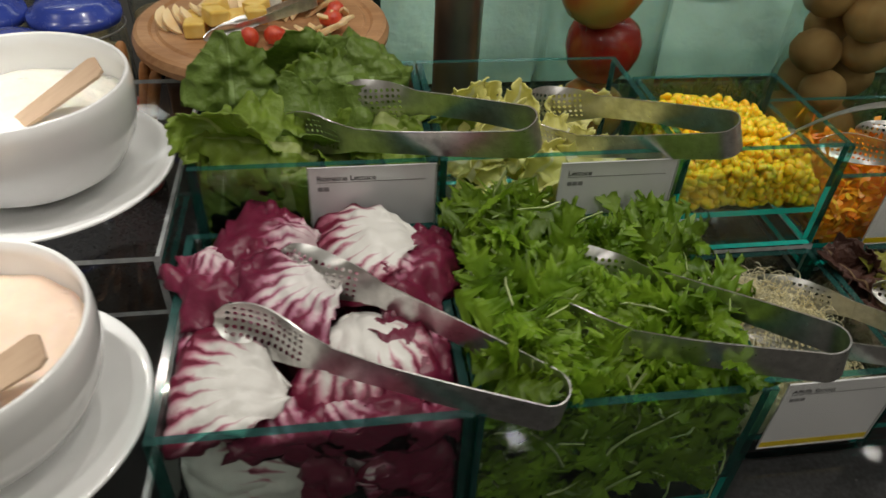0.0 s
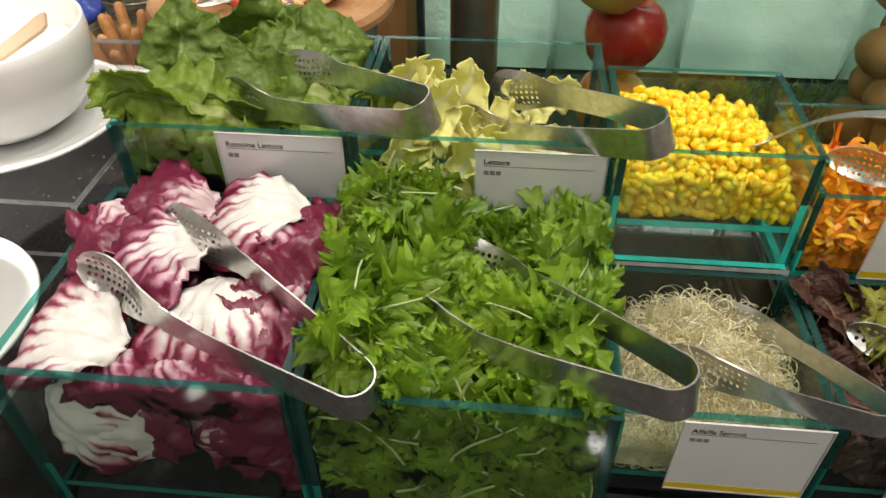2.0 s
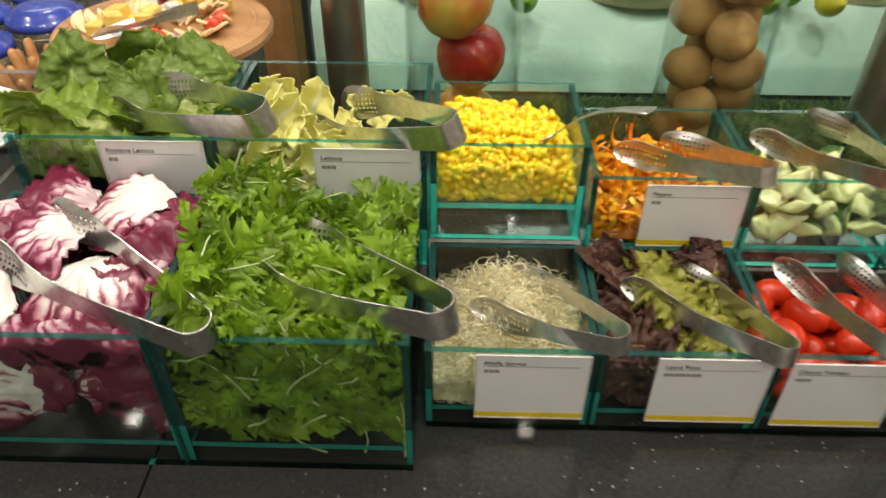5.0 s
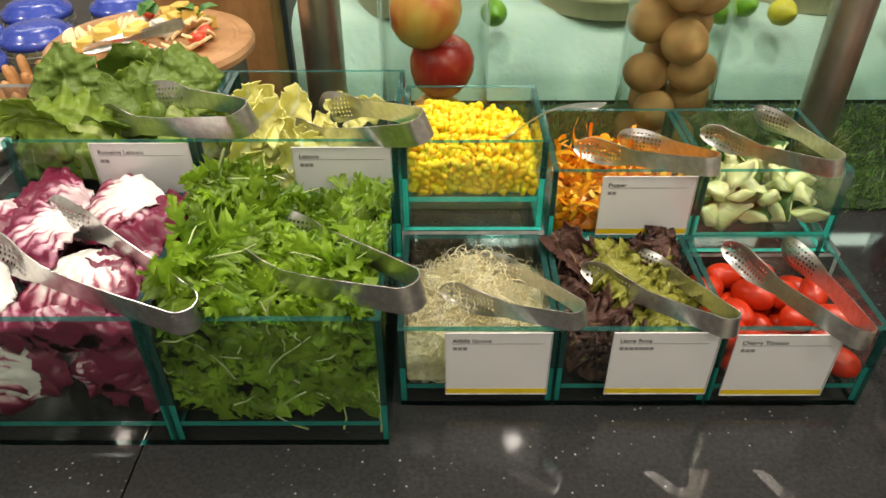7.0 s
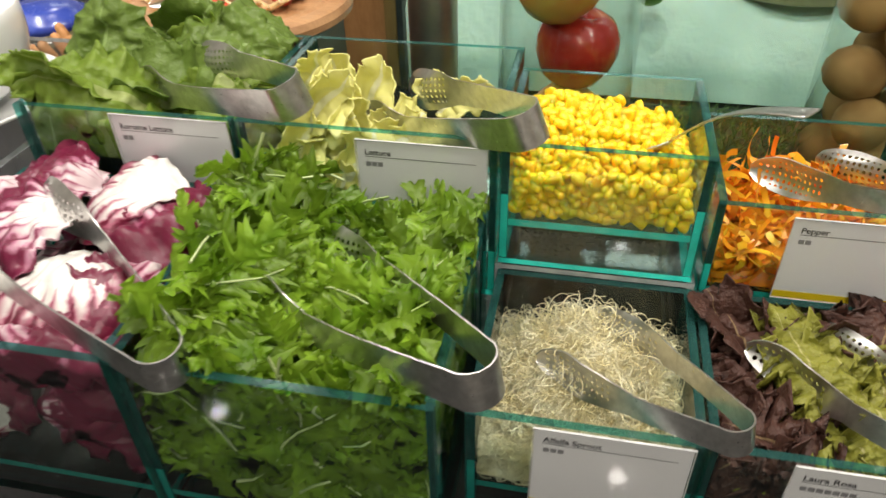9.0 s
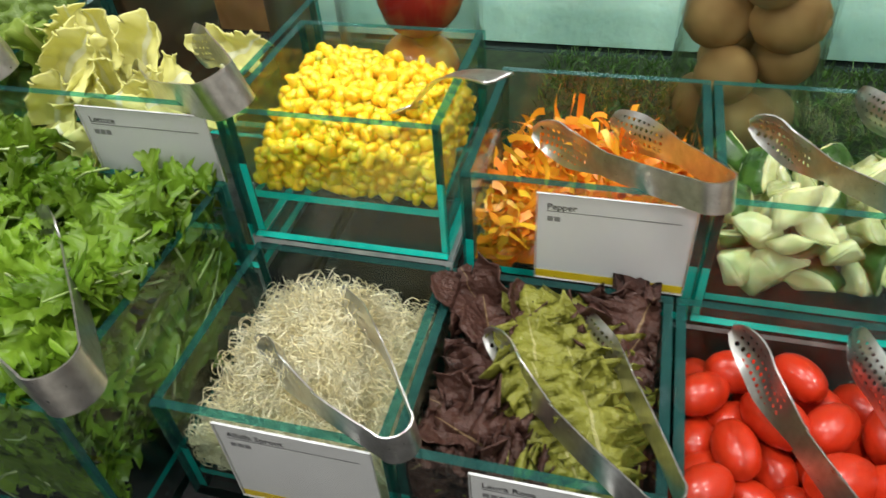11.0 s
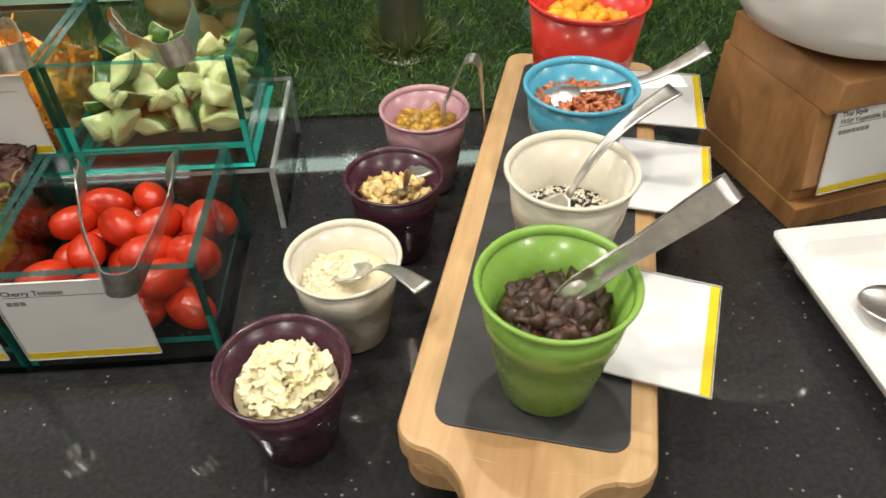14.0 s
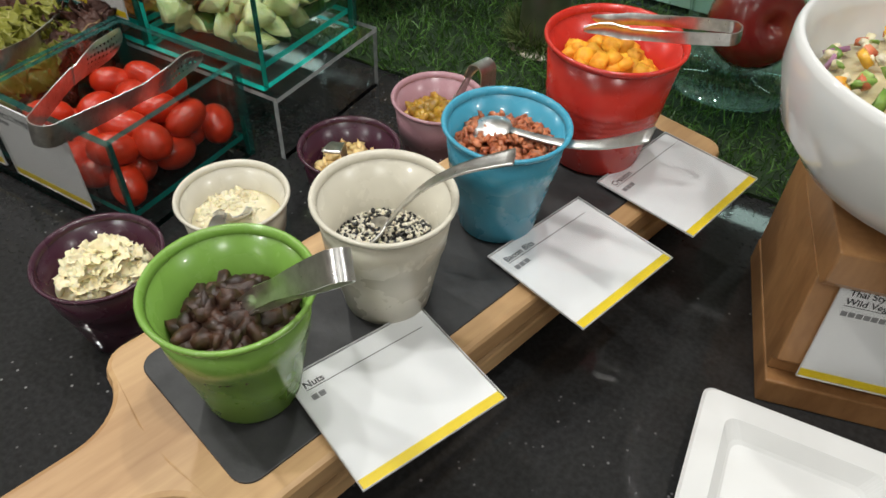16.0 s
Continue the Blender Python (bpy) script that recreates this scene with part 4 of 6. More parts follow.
def leaf_mesh(name, L, W, arch, cup_, ruffle, freq, crinkle, material, seed, nu=26, nv=17, fan=0.0, fold=60.0, thick=0.0008, tip=0.75, ribs=0.0):
    r = random.Random(seed)
    ph = r.uniform(0, 6)
    vs, uvs, fs = [], [], []
    for i in range(nu):
        u = i / (nu - 1)
        for j in range(nv):
            v = 2 * j / (nv - 1) - 1
            if fan:
                a = v * fan * (1 - 0.15 * u)
                rad = L * (0.06 + 0.94 * u) * (1 + 0.06 * math.sin(5 * v + ph))
                x, y = rad * math.cos(a), rad * math.sin(a) * (W / L) * 1.6
                z = arch * L * (1 - ((x / L - 0.45) / 0.62) ** 2 - 0.9 * (y / (W * 1.5)) ** 2) + ribs * L * math.cos(v * 16 + ph) * u * (1 - 0.3 * u)
            else:
                w = W * math.sin(math.pi * min(1, 0.05 + 0.95 * u ** tip)) ** 0.6
                w *= 1 + 0.10 * noise.noise((u * 4, 3.0 if v > 0 else 8.0, seed)) + 0.05 * noise.noise((u * 14, 3.0 if v > 0 else 8.0, seed + 4))
                x, y = L * u, v * w
                z = arch * L * math.sin(math.pi * u) + cup_ * W * v * v
            e = abs(v) ** 2.5 if not fan else max(abs(v) ** 3, u ** 5)
            along = (u if not fan else v * 0.6 + u) * freq * 2.2
            sidex = 7.0 if v > 0 else 0.0
            z += ruffle * 2.2 * e * (noise.noise((along, sidex, seed)) + 0.6 * noise.noise((along * 2.1, sidex, seed + 9)))
            y += ruffle * 1.6 * e * noise.noise((along * 1.3, sidex + 3, seed))
            x += ruffle * 1.2 * e * noise.noise((along * 1.7, sidex + 5, seed))
            z += crinkle * noise.noise((x * fold + seed, y * fold, seed * 1.7)) + crinkle * 0.5 * noise.noise((x * fold * 2.2, y * fold * 2.2 + seed, 5))
            vs.append((x, y, z))
            uvs.append((u, (v + 1) / 2))
    for i in range(nu - 1):
        for j in range(nv - 1):
            a = i * nv + j
            fs.append((a, a + 1, a + nv + 1, a + nv))
    me = bpy.data.meshes.new(name)
    me.from_pydata(vs, [], fs)
    lay = me.uv_layers.new(name="map")
    for lp in me.loops:
        lay.data[lp.index].uv = uvs[lp.vertex_index]
    me.materials.append(material)
    me.polygons.foreach_set("use_smooth", [True] * len(me.polygons))
    return me


def torn_mesh(name, L, W, roll_, material, seed, n=37):
    """A torn piece of head lettuce: an uneven sheet, rolled along its length and crumpled."""
    vs, uvs, fs = [], [], []
    for i in range(n):
        for j in range(n):
            a, b = 2 * i / (n - 1) - 1, 2 * j / (n - 1) - 1
            x, y = a * math.sqrt(1 - b * b * 0.42), b * math.sqrt(1 - a * a * 0.42)
            th = math.atan2(y, x)
            k = 1 + 0.18 * noise.noise((math.cos(th) * 1.4, math.sin(th) * 1.4, seed * 1.3)) + 0.10 * noise.noise((math.cos(th) * 5, math.sin(th) * 5, seed))
            e = max(abs(a), abs(b))
            k = 1 + (k - 1) * e + 0.07 * e ** 6 * noise.noise((math.cos(th) * 14, math.sin(th) * 14, seed))
            px, py = L * (0.5 + 0.5 * x * k), W * 0.5 * y * k
            z = roll_ * (1 - math.cos(py / roll_ * 1.3)) - 0.10 * L * math.sin(3.1 * px / L)
            q = roll_ * math.sin(py / roll_ * 1.3) / 1.3
            c = Vector((px * 34, py * 34, seed * 2.1))
            d = noise.noise_vector(c * 0.9) * 0.015 + noise.noise_vector(c * 2.4) * 0.0065 * (0.5 + e ** 3) + noise.noise_vector(c * 5.5) * 0.0030 * (0.25 + e ** 4)
            vs.append((px + d.x * 0.6, q + d.y * 0.7, z + d.z))
            uvs.append(((a + 1) / 2, (b + 1) / 2))
    for i in range(n - 1):
        for j in range(n - 1):
            a = i * n + j
            fs.append((a, a + 1, a + n + 1, a + n))
    me = bpy.data.meshes.new(name)
    me.from_pydata(vs, [], fs)
    lay_ = me.uv_layers.new(name="map")
    for lp in me.loops:
        lay_.data[lp.index].uv = uvs[lp.vertex_index]
    me.materials.append(material)
    me.polygons.foreach_set("use_smooth", [True] * len(me.polygons))
    return me


def aim(at, way, up=(0, 0, 1), centre=0.0):
    """A pose whose x runs along way and whose z leans to up."""
    x = Vector(way).normalized()
    z = Vector(up) - x * Vector(up).dot(x)
    z = z.normalized() if z.length > 1e-4 else x.orthogonal().normalized()
    y = z.cross(x)
    m = Matrix((x, y, z)).transposed().to_4x4()
    return Matrix.Translation(Vector(at) - x * centre) @ m


BOX_OF = {"radicchio_leaf": (-0.3955, -0.2160, -0.0405, 0.1405, 0.9275, 1.056), "romaine_leaf": (-0.3870, -0.2135, 0.1595, 0.3235, 0.990, 1.112),
          "lettuce_leaf": (-0.1965, -0.0105, 0.1595, 0.3235, 0.990, 1.112), "red_lettuce_leaf": (0.1585, 0.2915, 0.0075, 0.1425, 0.9255, 1.0)}


def put_leaf(me, name, at, way, up, label, group, centre=0.0, size=1.0):
    ob = new(name, me.copy())
    m = aim(at, way, up, centre) @ Matrix.Scale(size, 4)
    x0, x1, y0, y1, zf, rim = BOX_OF[name]
    for v in ob.data.vertices:  # leaves give way to the glass
        w = m @ v.co
        if w.z < rim + 0.004:
            w.x, w.y = min(max(w.x, x0), x1), min(max(w.y, y0), y1)
        w.z = max(w.z, zf + 0.001 * (len(group) % 3))
        v.co = w - Vector(at)
    ob.location = at
    sd = ob.modifiers.new("thickness", "SOLIDIFY")
    sd.thickness = 0.0009
    return tagged(ob, label, "leaf", group)


RADICCHIO = leaf_material("radicchio_leaf", (0.82, 0.80, 0.76), (0.175, 0.012, 0.040), (0.46, 0.15, 0.22), 0.30, 9.0, spread=0.74, bump=0.45, bscale=70, clear=0.12)
RADICCHIO_DARK = leaf_material("radicchio_dark_leaf", (0.74, 0.60, 0.62), (0.185, 0.018, 0.052), (0.44, 0.14, 0.23), 0.28, 8.0, spread=0.28, bump=0.5, bscale=70, clear=0.12)
RADICCHIO_MID = leaf_material("radicchio_mid_leaf", (0.80, 0.76, 0.74), (0.20, 0.020, 0.060), (0.50, 0.20, 0.30), 0.30, 9.0, spread=0.52, bump=0.45, bscale=70, clear=0.12)
rw = [leaf_mesh("radicchio_leaf", 0.084, 0.046, 0.34, 0, 0.003, 2.0, 0.004, RADICCHIO, 20 + k, 30, 33, fan=1.0, ribs=0.018) for k in range(4)]
rm = leaf_mesh("radicchio_leaf", 0.078, 0.045, 0.36, 0, 0.005, 2.2, 0.007, RADICCHIO_MID, 36, 30, 33, fan=1.0, ribs=0.02)
rd = [leaf_mesh("radicchio_leaf", 0.076, 0.044, 0.34, 0, 0.006, 2.4, 0.010, RADICCHIO_DARK, 40 + k, 28, 29, fan=1.1, ribs=0.02) for k in range(3)]
RG = "radicchio leaves in the box"
WHITE_L, DARK_L = "radicchio leaf with white ribs and purple edge", "crumpled dark purple radicchio leaf"
for me, at, way, up, lb in (
        (rw[0], (-0.222, 0.108, 1.060), (-1, -0.15, -0.05), (0, -0.1, 1), WHITE_L),
        (rm, (-0.284, 0.070, 1.062), (-0.85, -0.45, -0.10), (0.1, -0.2, 1), "radicchio leaf with pale ribs and broad purple edge"),
        (rw[2], (-0.276, 0.052, 1.040), (0.15, -1, -0.05), (0, -0.1, 1), WHITE_L),
        (rw[3], (-0.318, -0.010, 1.035), (-1, 0.10, 0.02), (0, -0.25, 1), WHITE_L),
        (rd[0], (-0.298, 0.116, 1.056), (-1, -0.22, 0.04), (0, -0.25, 1), DARK_L),
        (rd[1], (-0.270, 0.095, 1.052), (0.9, -0.4, 0.0), (0.2, -0.2, 1), DARK_L),
        (rd[1], (-0.360, 0.118, 1.048), (-0.35, -1, 0.02), (-0.3, -0.2, 1), DARK_L),
        (rd[2], (-0.365, 0.070, 1.030), (-0.3, -0.9, -0.1), (-0.4, 0, 1), DARK_L),
        (rd[0], (-0.230, 0.060, 1.030), (0.0, -1, 0.1), (0.5, 0, 1), DARK_L),
        (rd[1], (-0.300, 0.000, 1.025), (0.7, -0.6, 0.0), (0, -0.5, 1), DARK_L),
        (rd[2], (-0.250, 0.010, 1.020), (0.3, -1, -0.1), (0, -0.4, 1), DARK_L),
        (rd[0], (-0.330, 0.010, 1.020), (0.4, -1, 0.0), (0, -0.5, 1), DARK_L),
        (rd[1], (-0.250, 0.130, 1.030), (-0.8, -0.3, 0.1), (0, 0, 1), DARK_L),
        (rw[0], (-0.300, 0.005, 0.975), (-1, -0.3, 0.1), (0, -1, 0.1), WHITE_L),
        (rd[1], (-0.290, -0.005, 0.985), (0.9, -0.3, 0.2), (0, -1, 0.2), DARK_L),
        (rd[2], (-0.330, 0.02, 0.995), (0.6, -0.6, 0.0), (0, -1, 0.3), DARK_L),
        (rw[2], (-0.400, 0.00, 0.99), (0.9, -0.2, -0.2), (0, -1, 0.3), WHITE_L),
        (rd[0], (-0.225, 0.02, 0.985), (-0.4, -0.6, -0.1), (0, -1, 0.3), DARK_L),
        (rd[1], (-0.31, 0.08, 0.99), (0.6, 0.2, 0.1), (0, -0.4, 1), DARK_L),
        (rd[2], (-0.38, 0.10, 0.98), (0.9, -0.2, 0.1), (0, -0.3, 1), DARK_L),
        (rd[0], (-0.26, 0.10, 0.98), (0.2, -0.8, 0.1), (0, -0.3, 1), DARK_L)):
    put_leaf(me, "radicchio_leaf", at, way, up, lb, RG)

ROMAINE = leaf_material("romaine_leaf", (0.34, 0.48, 0.15), (0.150, 0.245, 0.036), (0.260, 0.375, 0.080), 0.34, 8, 0.05, bump=1.0, bscale=70, clear=0.40, bdist=0.006)
ROMAINE_LIGHT = leaf_material("romaine_heart_leaf", (0.48, 0.56, 0.20), (0.225, 0.345, 0.032), (0.340, 0.460, 0.085), 0.34, 8, 0.08, bump=1.0, bscale=70, clear=0.42, bdist=0.005)
om = [leaf_mesh("romaine_leaf", 0.110, 0.043, 0.17, -0.30, 0.0065, 4, 0.0115, ROMAINE, 60 + k, 44, 31, tip=0.9, fold=58.0) for k in range(3)]
ol = [leaf_mesh("romaine_leaf", 0.098, 0.045, 0.14, -0.2, 0.008, 4, 0.0085, ROMAINE_LIGHT, 70 + k, 44, 31, tip=0.9, fold=58.0) for k in range(1)] + [torn_mesh("romaine_leaf", 0.098, 0.078, 0.055, ROMAINE_LIGHT, 76 + k, 45) for k in range(2)]
om[1] = torn_mesh("romaine_leaf", 0.104, 0.076, 0.05, ROMAINE, 65, 45)
OG, OL1, OL2 = "romaine leaves in the box", "deep green crinkled romaine leaf", "light green frilled romaine leaf"
for me, at, way, up, lb in (
        (om[0], (-0.372, 0.262, 1.058), (0.05, 0.05, 1), (0.1, -1, 0.2), OL1),
        (om[1], (-0.340, 0.285, 1.066), (0.45, 0.2, 0.8), (-0.1, -1, 0.4), OL1),
        (ol[2], (-0.345, 0.270, 1.085), (0.8, 0.1, 0.35), (0, -0.8, 0.8), OL2),
        (om[2], (-0.325, 0.285, 1.108), (1, 0.05, 0.06), (0, -0.9, 0.7), OL1),
        (om[0], (-0.320, 0.300, 1.112), (1, 0.05, 0.03), (0, -0.4, 1), OL1),
        (om[1], (-0.350, 0.228, 1.112), (1, -0.12, -0.05), (0, -0.35, 1), OL1),
        (ol[0], (-0.298, 0.200, 1.085), (-0.9, -0.25, 0.42), (0.2, -0.6, 0.9), OL2),
        (ol[1], (-0.315, 0.195, 1.075), (-0.75, -0.35, 0.30), (0, -0.8, 0.7), OL2),
        (ol[2], (-0.340, 0.175, 1.070), (-0.3, -0.05, 0.5), (0, -1, 0.5), OL2),
        (om[2], (-0.385, 0.166, 1.000), (0.15, 0.0, 1), (0, -1, 0), OL1),
        (ol[0], (-0.365, 0.164, 0.992), (0.35, 0.0, 1), (0.1, -1, 0), OL2),
        (ol[2], (-0.285, 0.164, 0.992), (0.25, 0.0, 1), (0.1, -1, 0), OL2),
        (ol[1], (-0.372, 0.163, 1.102), (0.10, 0.0, -1), (0.1, -1, 0), OL2),
        (ol[0], (-0.325, 0.163, 1.098), (0.12, 0.0, -1), (-0.1, -1, 0), OL2),
        (om[1], (-0.380, 0.168, 1.000), (1, 0.0, 0.25), (0, -1, 0.1), OL1),
        (om[0], (-0.345, 0.166, 0.995), (0.05, 0.02, 1), (0.1, -1, 0), OL1),
        (ol[1], (-0.305, 0.166, 1.000), (0.1, 0.02, 1), (0, -1, 0), OL2),
        (om[1], (-0.270, 0.170, 0.990), (0.1, 0.1, 1), (0, -1, 0), OL1),
        (om[2], (-0.232, 0.175, 0.985), (-0.1, 0.1, 1), (0, -1, 0), OL1),
        (om[0], (-0.300, 0.220, 1.040), (1, -0.1, 0.2), (0, -0.5, 1), OL1),
        (ol[0], (-0.270, 0.230, 1.100), (0.8, -0.3, 0.0), (0, -0.3, 1), OL1),
        (om[1], (-0.310, 0.250, 1.080), (1, 0.2, 0.0), (0, -0.3, 1), OL1),
        (om[2], (-0.385, 0.200, 1.030), (0.2, 0.9, 0.5), (-0.6, -0.5, 0.5), OL1),
        (ol[1], (-0.300, 0.215, 1.095), (0.9, -0.35, 0.05), (0, -0.4, 1), OL1),
        (om[0], (-0.390, 0.300, 1.010), (1, 0, 0.5), (0, -1, 0.5), OL1)):
    put_leaf(me, "romaine_leaf", at, way, up, lb, OG)

PALE = leaf_material("pale_lettuce_leaf", (0.93, 0.93, 0.70), (0.89, 0.86, 0.25), (0.93, 0.91, 0.50), 0.35, 5, 0.10, bump=0.4, bscale=60, clear=0.32)
PALE_GREEN = leaf_material("pale_green_lettuce_leaf", (0.55, 0.60, 0.22), (0.20, 0.33, 0.035), (0.38, 0.45, 0.08), 0.35, 5, 0.12, bump=0.5, bscale=60, clear=0.3)
pm = [torn_mesh("lettuce_leaf", 0.060, 0.046, 0.030 + 0.006 * k, PALE, 80 + k) for k in range(4)]
pg = [torn_mesh("lettuce_leaf", 0.062, 0.042, 0.035, PALE_GREEN, 90 + k) for k in range(2)]
LG, LL, LL2 = "torn lettuce leaves in the box", "pale yellow crumpled lettuce leaf", "yellow-green torn lettuce leaf"
for me, at, way, up, lb in (
        (pm[0], (-0.155, 0.235, 1.070), (0.1, 0.1, 1), (0.2, -1, 0.2), LL),
        (pm[1], (-0.130, 0.245, 1.065), (0.25, 0.1, 1), (-0.2, -1, 0.2), LL),
        (pm[2], (-0.175, 0.205, 1.080), (1, -0.1, 0.3), (0, -0.6, 1), LL),
        (pm[3], (-0.125, 0.215, 1.070), (0.9, 0.2, 0.35), (0, -0.7, 0.8), LL),
        (pm[0], (-0.120, 0.185, 1.070), (0.95, 0.0, 0.1), (0, -0.5, 1), LL),
        (pm[1], (-0.085, 0.205, 1.070), (1, 0.1, 0.1), (0, -0.4, 1), LL),
        (pm[2], (-0.080, 0.265, 1.075), (0.7, 0.2, 0.4), (0, -1, 0.4), LL),
        (pg[0], (-0.190, 0.220, 1.070), (0.1, -0.1, 0.9), (0.3, -1, 0.2), LL2),
        (pm[3], (-0.165, 0.255, 1.060), (0.1, 0.1, 1), (-0.4, -1, 0.2), LL),
        (pm[0], (-0.140, 0.205, 1.055), (0.3, -0.1, 0.9), (0.3, -1, 0.3), LL),
        (pm[2], (-0.150, 0.220, 1.075), (-0.1, -0.1, 0.9), (0.5, -1, 0.2), LL),
        (pm[1], (-0.175, 0.180, 1.045), (0.3, 0.1, 0.9), (0.0, -1, 0.3), LL),
        (pm[3], (-0.130, 0.178, 1.045), (0.5, 0.1, 0.8), (0.2, -1, 0.3), LL),
        (pm[0], (-0.175, 0.166, 1.000), (0.9, 0.0, 0.5), (0.0, -1, 0.1), LL),
        (pm[1], (-0.165, 0.195, 1.085), (0.5, 0.0, 0.6), (0.1, -1, 0.5), LL),
        (pm[2], (-0.185, 0.240, 1.085), (0.3, 0.0, 0.8), (0.1, -1, 0.3), LL),
        (pm[3], (-0.115, 0.190, 1.075), (0.8, 0.0, 0.3), (0.0, -0.8, 0.7), LL),
        (pm[2], (-0.060, 0.168, 1.000), (-0.6, 0.0, 0.7), (0.0, -1, 0.1), LL),
        (pm[3], (-0.160, 0.168, 1.015), (0.1, 0.05, 1), (0, -1, 0), LL),
        (pg[1], (-0.190, 0.168, 1.000), (0.05, 0.05, 1), (0, -1, 0), LL2),
        (pm[1], (-0.125, 0.168, 1.010), (-0.1, 0.05, 1), (0, -1, 0), LL),
        (pm[0], (-0.085, 0.170, 1.005), (0.0, 0.05, 1), (0, -1, 0), LL),
        (pg[0], (-0.050, 0.170, 1.005), (0.1, 0.05, 1), (0, -1, 0), LL2),
        (pm[2], (-0.110, 0.240, 1.045), (1, 0.1, 0.1), (0, -0.3, 1), LL),
        (pm[3], (-0.190, 0.260, 1.040), (1, 0.1, 0.1), (0, -0.3, 1), LL),
        (pg[1], (-0.180, 0.200, 1.040), (1, -0.2, 0.1), (0, -0.3, 1), LL2)):
    put_leaf(me, "lettuce_leaf", at, way, up, lb, LG)

ROSA = leaf_material("red_frill_leaf", (0.30, 0.20, 0.10), (0.050, 0.018, 0.015), (0.135, 0.060, 0.038), 0.46, 7, 0.020, bump=1.0, bscale=170, clear=0.22, bdist=0.005)
ROSA_GREEN = leaf_material("green_frill_leaf", (0.50, 0.47, 0.18), (0.215, 0.225, 0.022), (0.400, 0.385, 0.070), 0.36, 7, 0.025, bump=1.0, bscale=150, clear=0.25, bdist=0.005)
sm = [leaf_mesh("red_lettuce_leaf", 0.080, 0.034, 0.16, -0.3, 0.018, 9, 0.012, ROSA, 100 + k, 60, 33, fold=50.0) for k in range(3)]
sm += [torn_mesh("red_lettuce_leaf", 0.074, 0.056, 0.030, ROSA, 104 + k, 45) for k in range(2)]
sm = [sm[0], sm[4], sm[1]]
sg = [torn_mesh("red_lettuce_leaf", 0.108, 0.046, 0.030, ROSA_GREEN, 114, 45)] + [leaf_mesh("red_lettuce_leaf", 0.112, 0.025, 0.12, -0.4, 0.018, 10, 0.010, ROSA_GREEN, 110 + k, 64, 31, fold=50.0) for k in range(2)]
SG, SL1, SL2 = "red lettuce leaves in the box", "frilly dark maroon lettuce leaf", "yellow-green lettuce leaf with frilled edge"
for me, at, way, up, lb in (
        (sm[0], (0.200, 0.075, 0.966), (-0.35, 0.9, 0.25), (0, -0.3, 1), SL1),
        (sm[1], (0.225, 0.080, 0.970), (-0.15, 0.9, 0.30), (0.2, -0.3, 1), SL1),
        (sm[2], (0.250, 0.060, 0.970), (0.4, 0.9, 0.15), (0.3, -0.2, 1), SL1),
        (sg[1], (0.270, 0.018, 0.976), (-0.45, 1, 0.22), (0.15, -0.2, 1), SL2),
        (sg[2], (0.253, 0.020, 0.974), (-0.55, 1, 0.20), (-0.1, -0.2, 1), SL2),
        (sm[0], (0.235, 0.020, 0.965), (-0.95, 0.35, 0.1), (0, -0.5, 1), SL1),
        (sm[1], (0.225, 0.045, 0.970), (-0.95, 0.1, 0.1), (0, -0.4, 1), SL1),
        (sm[2], (0.250, 0.012, 0.960), (-1, 0.05, 0.05), (0, -0.8, 0.7), SL1),
        (sg[1], (0.290, 0.012, 0.958), (-1, 0.05, 0.02), (0, -0.7, 0.8), SL2),
        (sm[0], (0.175, 0.020, 0.935), (1, 0.1, 0.1), (0, -0.8, 0.6), SL1),
        (sm[1], (0.170, 0.090, 0.940), (1, 0.1, 0.1), (0, -0.3, 1), SL1),
        (sm[2], (0.180, 0.050, 0.945), (1, 0.5, 0.1), (0, -0.3, 1), SL1),
        (sm[2], (0.265, 0.100, 0.965), (0.2, 0.6, 0.3), (0.3, -0.5, 1), SL1),
        (sm[0], (0.185, 0.030, 0.962), (-0.3, -0.5, 0.05), (-0.2, -0.6, 1), SL1),
        (sg[2], (0.240, 0.040, 0.978), (-0.35, 1, 0.20), (-0.3, -0.3, 1), SL2),
        (sg[1], (0.280, 0.045, 0.974), (-0.45, 1, 0.14), (0.3, -0.3, 1), SL2),
        (sm[1], (0.205, 0.105, 0.975), (-0.5, 0.4, 0.30), (0.1, -0.5, 1), SL1),
        (sm[0], (0.240, 0.115, 0.968), (0.6, 0.4, 0.15), (0.2, -0.4, 1), SL1),
        (sm[2], (0.285, 0.030, 0.950), (-0.3, 0.8, 0.1), (0.7, -0.4, 0.6), SL1)):
    put_leaf(me, "red_lettuce_leaf", at, way, up, lb, SG)

